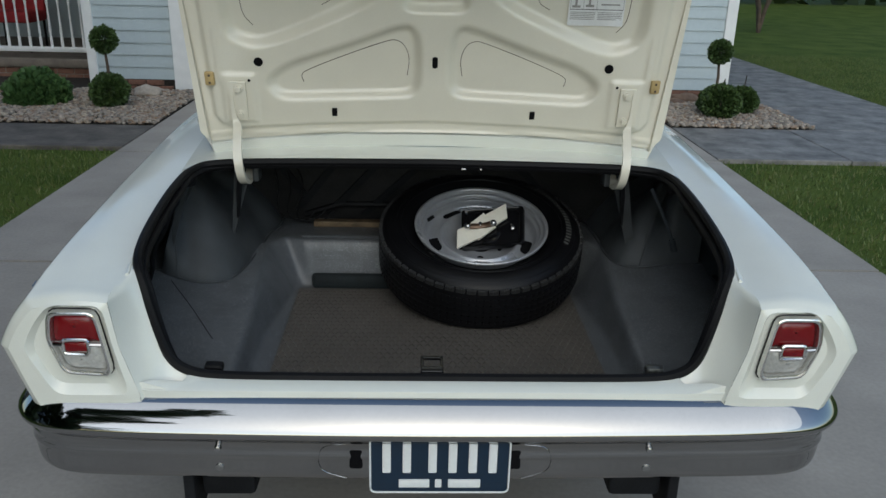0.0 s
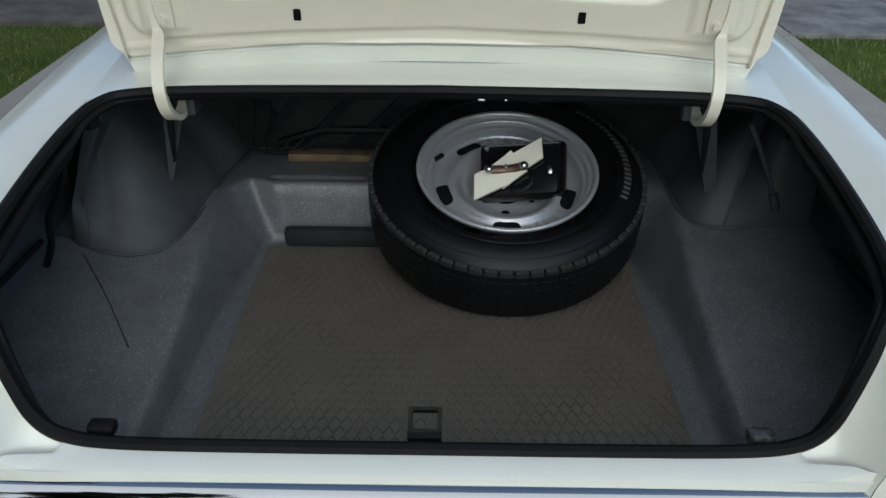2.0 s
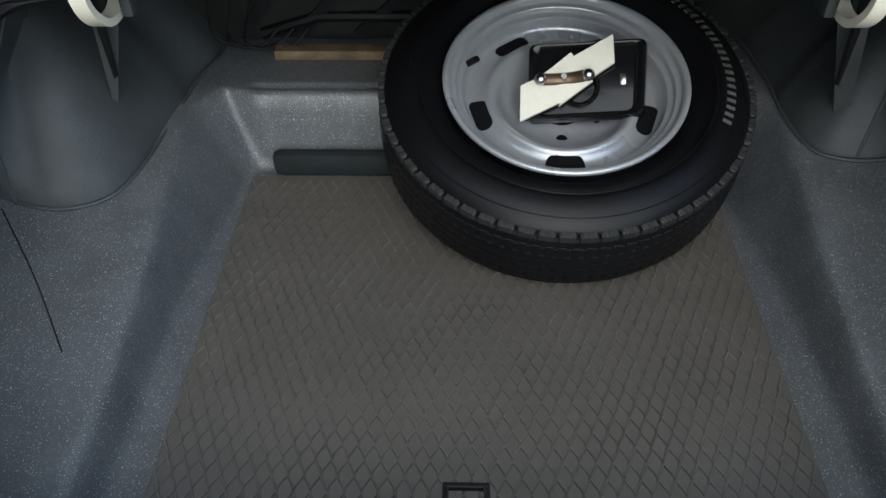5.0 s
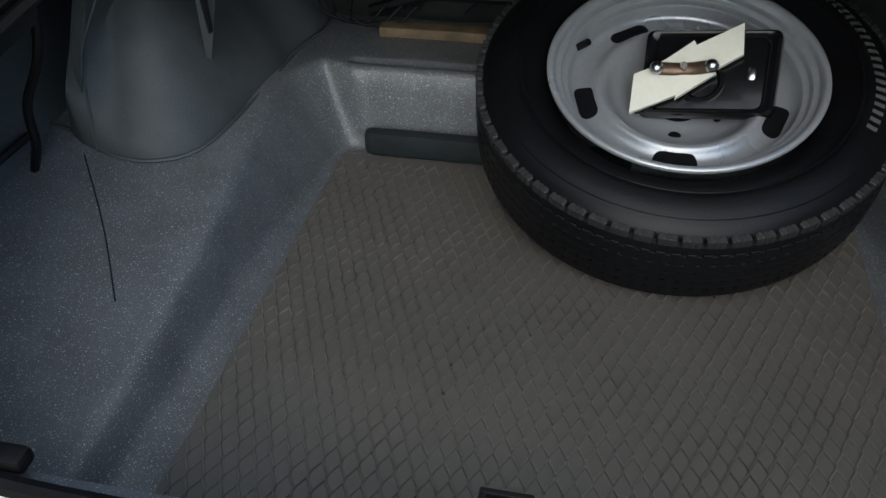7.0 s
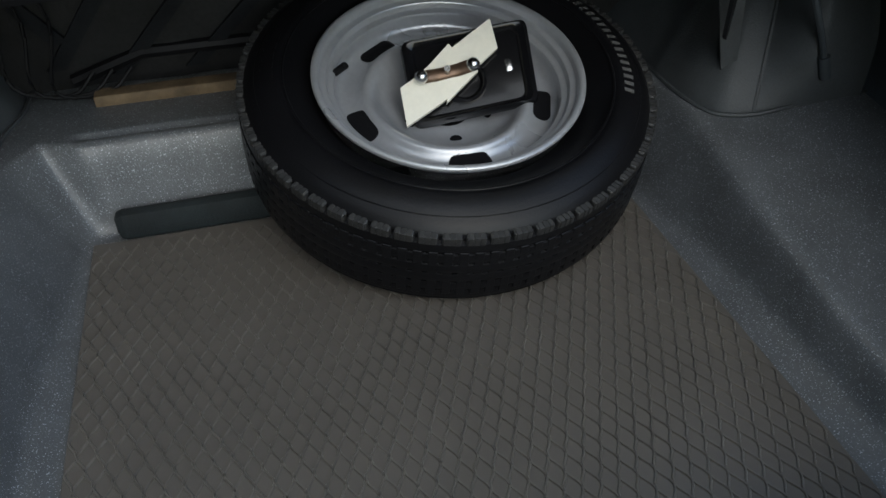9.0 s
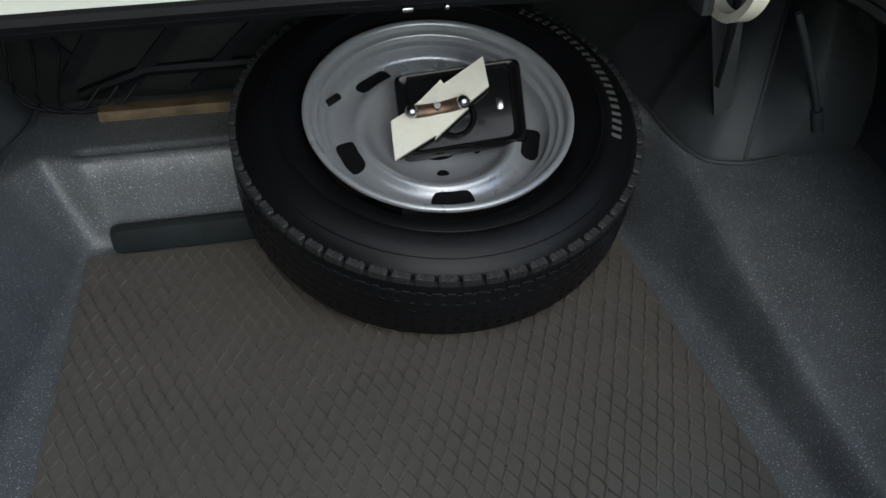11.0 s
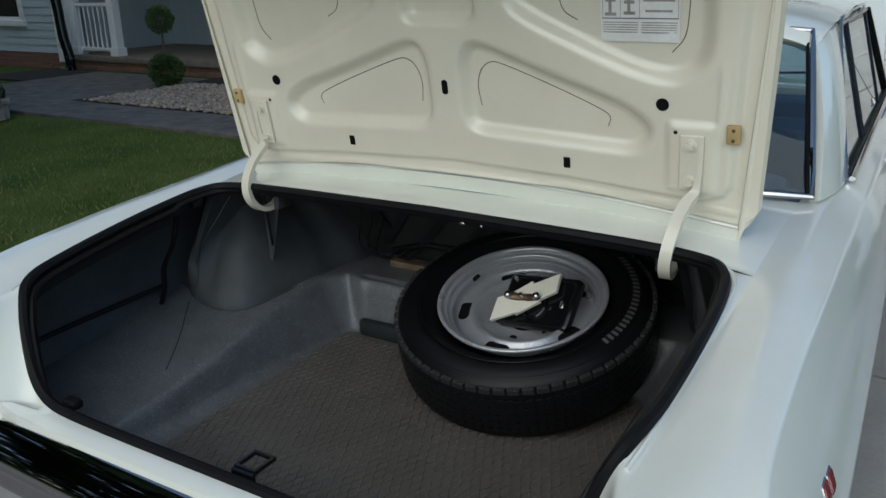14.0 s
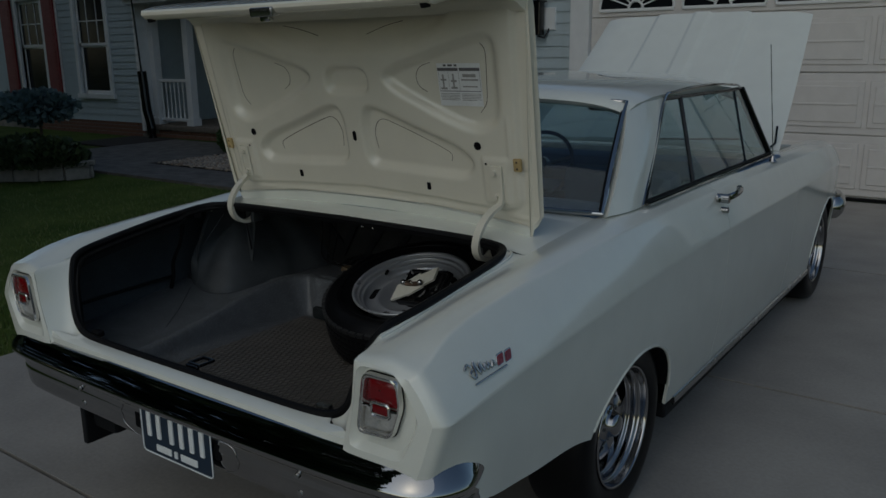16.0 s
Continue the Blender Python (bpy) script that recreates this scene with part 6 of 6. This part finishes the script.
# bulkhead behind the rear seat
rows = []
for t in np.linspace(0, 1, 7):
    rows.append([(x, 1.15 - 0.10 * t + 0.004 * math.sin(x * 30), 0.60 + 0.37 * t) for x in np.linspace(-0.8, 0.8, 30)])
bulk = part("seat_bulkhead", loft(rows, flip=True), DARKFIBRE, car, "dark fibreboard behind the rear seat")
for a, b in (((-0.44, 0.70), (-0.25, 0.95)), ((-0.34, 0.68), (-0.10, 0.95)), ((-0.22, 0.68), (0.05, 0.95)), ((-0.55, 0.95), (-0.42, 0.75)), ((0.30, 0.68), (0.05, 0.95)), ((0.44, 0.70), (0.22, 0.95))):
    pa, pb = [(x, 1.15 - 0.10 * (z - 0.60) / 0.37 - 0.008, z) for x, z in (a, b)]
    part("brace", strap([pa, ((pa[0] + pb[0]) / 2, (pa[1] + pb[1]) / 2, (pa[2] + pb[2]) / 2), pb], 0.03, 0.006), STEELBAR, bulk)
part("seat_edge", tube([(-0.42, 1.12, 0.675), (-0.30, 1.115, 0.715), (0.30, 1.115, 0.715), (0.42, 1.12, 0.675)], 0.012, 8), RUBBER, car)
part("package_tray", box(-0.50, 0.50, 0.69, 1.09, 0.950, 0.964, 0.004), DARKFIBRE, car)
for x, w in ((0.083, 0.007), (0.13, 0.003)):
    part("lip_fastener", box(x - w, x + w, 0.647, 0.654, 0.960, 0.966, 0.002), DULL_CHROME, car, "bright chip on the dark lip")
for k, (x0, z0) in enumerate(((-0.50, 0.70), (-0.47, 0.69), (-0.44, 0.685))):
    part("wire", tube(curve_pts([(x0 - 0.03, 1.09, 0.90), (x0 + 0.01 * k, 1.07, 0.80), (x0, 1.06, z0), (x0 + 0.08, 1.07, 0.672), (x0 + 0.12, 1.09, 0.70)], 5), 0.003, 6), RUBBER, car, "loose black wire behind the step")

wood = part("wood_strip", box(-0.385, 0.02, 1.045, 1.08, 0.655, 0.675, 0.003), WOOD, label="rough wooden strip lying on the trunk step")
tagged(wood, category="wood")
felt = part("felt_roll", box(-0.374, 0.10, 0.858, 0.888, 0.510, 0.560, 0.013), TARFELT, label="dark green felt strip along the trunk step")
tagged(felt, category="felt")

# rubber stops and striker on the sill
for s in (-1, 1):
    b = box(s * 0.478 - 0.02, s * 0.478 + 0.02, 0.036, 0.06, 0.662, 0.682, 0.006)
    part("rubber_stop", b, RUBBER if s < 0 else WORNSTEEL, car)
latch = new("striker")
latch.parent = car
tagged(latch, "black steel lid striker on the trunk sill")
part("striker_base", box(-0.034, 0.016, 0.034, 0.044, 0.60, 0.674, 0.003), BLACK, latch)
for x0, x1, y0, y1 in ((-0.034, 0.016, 0.090, 0.097), (-0.034, 0.016, 0.042, 0.049), (-0.034, -0.027, 0.047, 0.092), (0.009, 0.016, 0.047, 0.092)):
    part("striker_bar", box(x0, x1, y0, y1, 0.669, 0.677, 0.002), BLACK, latch)
    part("worn_edge", box(x0 + 0.001, x1 - 0.001, y0 + 0.001, y1 - 0.001, 0.6765, 0.6775, 0.0004), BLACK, latch)

# mat with a raised net of ribs
tm = thing("trunk_mat", "grey-brown rubber trunk mat with raised diamond ribs", "mat")
MX0, MX1, MY0, MY1, MZ = -0.412, 0.445, 0.06, 0.857, 0.5155
part("sheet", box(MX0, MX1, MY0, MY1, 0.509, MZ, 0.002), MATRUB, tm)
V, F = [], []
PXm, PYm = 0.0215, 0.0485


def rib(p, q):
    d = Vector((q[0] - p[0], q[1] - p[1], 0)).normalized()
    u = Vector((-d.y, d.x, 0))
    i = len(V)
    for e in (p, q):
        e = Vector((e[0], e[1], MZ - 0.0005))
        V.extend([tuple(e + u * 0.0019), tuple(e + u * 0.0008 + Vector((0, 0, 0.0028))), tuple(e - u * 0.0008 + Vector((0, 0, 0.0028))), tuple(e - u * 0.0019)])
    F.extend([(i, i + 1, i + 5, i + 4), (i + 1, i + 2, i + 6, i + 5), (i + 2, i + 3, i + 7, i + 6)])


nx, ny = int((MX1 - MX0) / PXm), int((MY1 - MY0) / PYm)
for j in range(ny):
    for i in range(nx + 1):
        for k in (0, 1):
            x0 = MX0 + 0.003 + i * PXm
            y0 = MY0 + 0.003 + (j + 0.5 * k) * PYm
            ofs = 0.5 * PXm if k else 0
            for sx in (-0.5, 0.5):
                p, q = (x0 + ofs, y0), (x0 + ofs + sx * PXm, y0 + 0.5 * PYm)
                if all(MX0 < e[0] < MX1 and MY0 < e[1] < MY1 for e in (p, q)):
                    bend = [(p[0] + (q[0] - p[0]) * (3 * t * t - 2 * t ** 3), p[1] + (q[1] - p[1]) * t) for t in (0, 0.25, 0.5, 0.75, 1)]
                    for e in zip(bend, bend[1:]):
                        rib(*e)
me = bpy.data.meshes.new("ribs")
me.from_pydata(V, [], F)
me.materials.append(RIBRUB)
ribs = new("ribs", me)
ribs.parent = tm
tagged(ribs, "raised crossing rubber ribs", kind="stuff")

# spare wheel
SP = Matrix.Translation((0.1527, 0.8124, 0.7504)) @ Vector((0.002, -0.2965, 1.0)).to_track_quat("Z", "Y").to_matrix().to_4x4() @ Matrix.Diagonal((1.03, 1.03, 0.87, 1))
spare = thing("spare_wheel", "spare tyre on a silver steel wheel lying on the trunk mat", "wheel")
spare.matrix_world = SP
TP = [(0.188, -0.036), (0.198, -0.022), (0.212, -0.010), (0.228, 0.003), (0.238, 0.010), (0.247, 0.0125), (0.264, 0.008), (0.282, -0.003), (0.291, -0.012)]
prof = curve_pts(TP, 4) + [(0.293, -0.016), (0.294, -0.022)]
for k in range(6):
    z0 = -0.030 - k * 0.023
    r = 0.299 + 0.0035 * math.sin(math.pi * (k + 0.5) / 6)
    prof += [(r - 0.007, z0 + 0.004), (r, z0 + 0.002), (r + 0.001, z0 - 0.010), (r, z0 - 0.016), (r - 0.007, z0 - 0.018)]
prof += curve_pts([(0.296, -0.172), (0.288, -0.183), (0.262, -0.196), (0.23, -0.198), (0.195, -0.17)], 4)
tyre = part("tyre", revolve(prof, 120), TYRE, spare, "black tyre with greyer shoulder blocks", smooth=35)
part("sidewall_bead", tube([(0.274 * math.cos(a), 0.274 * math.sin(a), 0.0005) for a in np.linspace(0, 2 * math.pi, 96, endpoint=False)], 0.0022, 6, closed=True), TYRE, tyre)
part("sidewall_bead", tube([(0.236 * math.cos(a), 0.236 * math.sin(a), 0.0095) for a in np.linspace(0, 2 * math.pi, 96, endpoint=False)], 0.002, 6, closed=True), TYRE, tyre)
# shoulder blocks are a paler grey than the rest of the tyre
GREYTREAD = mat("grey_tread", (0.028, 0.028, 0.028), 0.45, vary=0.3, bump=0.2, spec=0.5)
bm = box(0.284, 0.3005, -0.0128, 0.0128, -0.030, -0.013, 0.003)
for y in (-0.0075, 0.0, 0.0075):
    box(0.2835, 0.3013, y - 0.0025, y + 0.0025, -0.027, -0.0118, 0.0, bm=bm)
block = bpy.data.meshes.new("tread_block")
bm.to_mesh(block)
bm.free()
block.materials.append(GREYTREAD)
for k in range(62):
    o = new("tread_block", block)
    o.parent, o.matrix_basis = tyre, pose(0, 0, 0, 0, 0, k * 360 / 62)
bm = box(0.2975, 0.3022, -0.0065, 0.0065, -0.150, -0.045, 0.0015)
sipe = bpy.data.meshes.new("tread_rib")
bm.to_mesh(sipe)
bm.free()
sipe.materials.append(TYRE)
for k in range(96):
    o = new("tread_rib", sipe)
    o.parent, o.matrix_basis = tyre, pose(0, 0, 0.0, 0, 0, k * 3.75)


# raised sidewall markings as plain bars
MARK = mat("grey_sidewall_marking", (0.085, 0.085, 0.082), 0.6, vary=0.1)


def marking(a0, a1, r0, r1, count, material, gap=0.25):
    for k in range(count):
        b0 = a0 + (a1 - a0) * k / count
        b1 = b0 + (a1 - a0) / count * (1 - gap)
        rows = []
        for r, dz in ((r0, -0.001), (r0, 0.0022), (r1, 0.0022), (r1, -0.001)):
            z = float(np.interp(r, [p[0] for p in prof[:25]], [p[1] for p in prof[:25]])) + dz
            rows.append([(r * math.cos(a), r * math.sin(a), z) for a in np.linspace(b0, b1, 4)])
        part("marking_bar", loft(rows, flip=a1 > a0), material, tyre)


marking(math.radians(48), math.radians(-26), 0.250, 0.264, 22, MARK, 0.5)
marking(math.radians(176), math.radians(152), 0.249, 0.266, 5, TYRE)

RP = [(0.190, -0.012), (0.1965, -0.004), (0.197, 0.003), (0.192, 0.005), (0.187, 0.001), (0.185, -0.010), (0.179, -0.0125), (0.176, -0.014), (0.174, -0.024), (0.168, -0.027), (0.165, -0.030), (0.163, -0.046), (0.158, -0.055), (0.150, -0.058), (0.138, -0.056), (0.130, -0.051), (0.124, -0.044), (0.117, -0.043), (0.108, -0.052), (0.098, -0.068), (0.082, -0.082), (0.060, -0.090), (0.045, -0.091), (0.035, -0.090)]
dish = curve_pts(RP, 3)
DISH_R, DISH_Z = zip(*sorted((float(p[0]), float(p[1])) for p in dish if p[0] < 0.163))
rim = part("rim", revolve(dish, 96), STEEL, spare, "silver painted steel wheel", smooth=32)
# near-black discs and patches on the dish paint the shade of its openings
part("hub_opening", revolve([(0.036, -0.093), (0.0, -0.093)], 32), DARK, rim)
for k in range(5):
    a = math.radians(-92 + 72 * k)
    pts = rounded([(-0.0135, -0.031), (0.0135, -0.031), (0.0135, 0.031), (-0.0135, 0.031)], 0.012)
    rings = []
    for q, lift in ((1.0, -0.003), (1.0, 0.0010), (0.93, 0.0014), (0.75, 0.0014), (0.5, 0.0014), (0.25, 0.0014), (0.02, 0.0014)):
        ring = []
        for x, y in pts:
            r, turn = 0.142 + x * q, a + y * q / 0.142
            ring.append((r * math.cos(turn), r * math.sin(turn), float(np.interp(r, DISH_R, DISH_Z)) + lift))
        rings.append(ring)
    bm = loft(rings, closed=True, caps=True)
    part("vent_slot", bm, DARK, rim, "dark patch for the shade of an open wheel slot")
for k in range(5):
    a = math.radians(-92 + 72 * k)
    bm = revolve([(0.010, -0.0625), (0.010, -0.0585), (0.006, -0.0575), (0.0, -0.0575)], 12)
    o = part("lug_hole", bm, DARK, rim)
    o.location = (0.066 * math.cos(a), 0.066 * math.sin(a), -0.030)
a = math.radians(160)
part("valve", tube([(0.168 * math.cos(a), 0.168 * math.sin(a), -0.034), (0.150 * math.cos(a), 0.150 * math.sin(a), -0.012)], 0.006, 10), RUBBER, rim)

# jack foot with a clamp and an ivory plastic bolt shape
jn = Vector((-0.19, -0.72, 0.665)).normalized()
ju = Vector((0.19, -0.035, 0.015))
ju = (ju - jn * ju.dot(jn)).normalized()
jv = jn.cross(ju).normalized()
J = Matrix(((ju.x, jv.x, jn.x, 0.157), (ju.y, jv.y, jn.y, 0.825), (ju.z, jv.z, jn.z, 0.735), (0, 0, 0, 1)))
JI = J.inverted()
jack = thing("jack_base", "black enamelled jack base clamped in the spare wheel", "jack")
jp = [JI @ Vector(p) for p in ((0.095, 0.888, 0.770), (0.288, 0.861, 0.796), (0.283, 0.773, 0.699), (0.094, 0.797, 0.671))]
outl = rounded([(p.x, p.y) for p in jp], 0.014)
cx, cy = sum(p[0] for p in outl) / len(outl), sum(p[1] for p in outl) / len(outl)
rings = [[(cx + (x - cx) * k, cy + (y - cy) * k, z) for x, y in outl] for k, z in ((1.0, -0.024), (1.01, -0.020), (0.985, -0.006), (0.93, -0.002), (0.86, -0.004), (0.80, -0.012), (0.3, -0.013))]
bm = loft(rings, closed=True, caps=True)
bm.transform(J)
part("base_plate", bm, BLACK, jack)
bm = revolve([(0.034, -0.014), (0.034, -0.006), (0.030, -0.003), (0.026, -0.006), (0.024, -0.013)], 32)
bm.transform(J @ pose(cx - 0.01, cy - 0.012, 0))
part("socket_ring", bm, BLACK, jack)
bm = box(-0.006, 0.006, -0.010, 0.010, -0.015, -0.0115, 0.003)
bm.transform(J @ pose(cx + 0.06, cy + 0.005, 0))
part("lightening_hole", bm, DULL_CHROME, jack)
zig = [JI @ Vector(p) for p in ((0.23, 0.861, 0.803), (0.233, 0.830, 0.768), (0.193, 0.817, 0.745), (0.198, 0.814, 0.743), (0.143, 0.795, 0.706), (0.146, 0.799, 0.711), (0.080, 0.788, 0.68), (0.081, 0.829, 0.724), (0.108, 0.833, 0.737), (0.131, 0.84, 0.752), (0.163, 0.853, 0.774), (0.167, 0.847, 0.77))]
zs = [(p.x, p.y) for p in zig]
bolt_shape = bmesh.new()
top = [bolt_shape.verts.new((x, y, 0.006)) for x, y in zs]
bot = [bolt_shape.verts.new((x, y, -0.003)) for x, y in zs]
bolt_shape.faces.new(top)
bolt_shape.faces.new(bot[::-1])
for i in range(len(zs)):
    j = (i + 1) % len(zs)
    bolt_shape.faces.new((top[i], bot[i], bot[j], top[j]))
bmesh.ops.recalc_face_normals(bolt_shape, faces=bolt_shape.faces)
bolt_shape.transform(J)
ivory = part("plastic_bolt_shape", bolt_shape, IVORY, label="ivory plastic lightning-bolt shaped piece under the clamp", smooth=0)
tagged(ivory, category="ornament")
b0, b1 = JI @ Vector((0.111, 0.816, 0.746)), JI @ Vector((0.187, 0.803, 0.764))
wn_ = thing("wing_nut", "rusty steel wing clamp with two ball ends", "clamp")
bm = tube(curve_pts([(b0.x, b0.y, 0.014), ((b0.x * 2 + b1.x) / 3, (b0.y * 2 + b1.y) / 3, 0.006), ((b0.x + b1.x * 2) / 3, (b0.y + b1.y * 2) / 3, 0.006), (b1.x, b1.y, 0.014)], 5), 0.007, 10, flat=(0.010, 0.005))
bm.transform(J)
part("wing", bm, mat("rusty_steel", (0.2, 0.13, 0.09), 0.4, 0.7, vary=0.25), wn_)
for q in (b0, b1):
    bm = bmesh.new()
    bmesh.ops.create_uvsphere(bm, u_segments=20, v_segments=12, radius=0.0105, matrix=J @ pose(q.x, q.y, 0.016))
    part("ball", bm, DULL_CHROME, wn_)
bm = tube([((b0.x + b1.x) / 2, (b0.y + b1.y) / 2, -0.01), ((b0.x + b1.x) / 2, (b0.y + b1.y) / 2, 0.026)], 0.005, 10)
bm.transform(J)
part("stud", bm, DULL_CHROME, wn_)
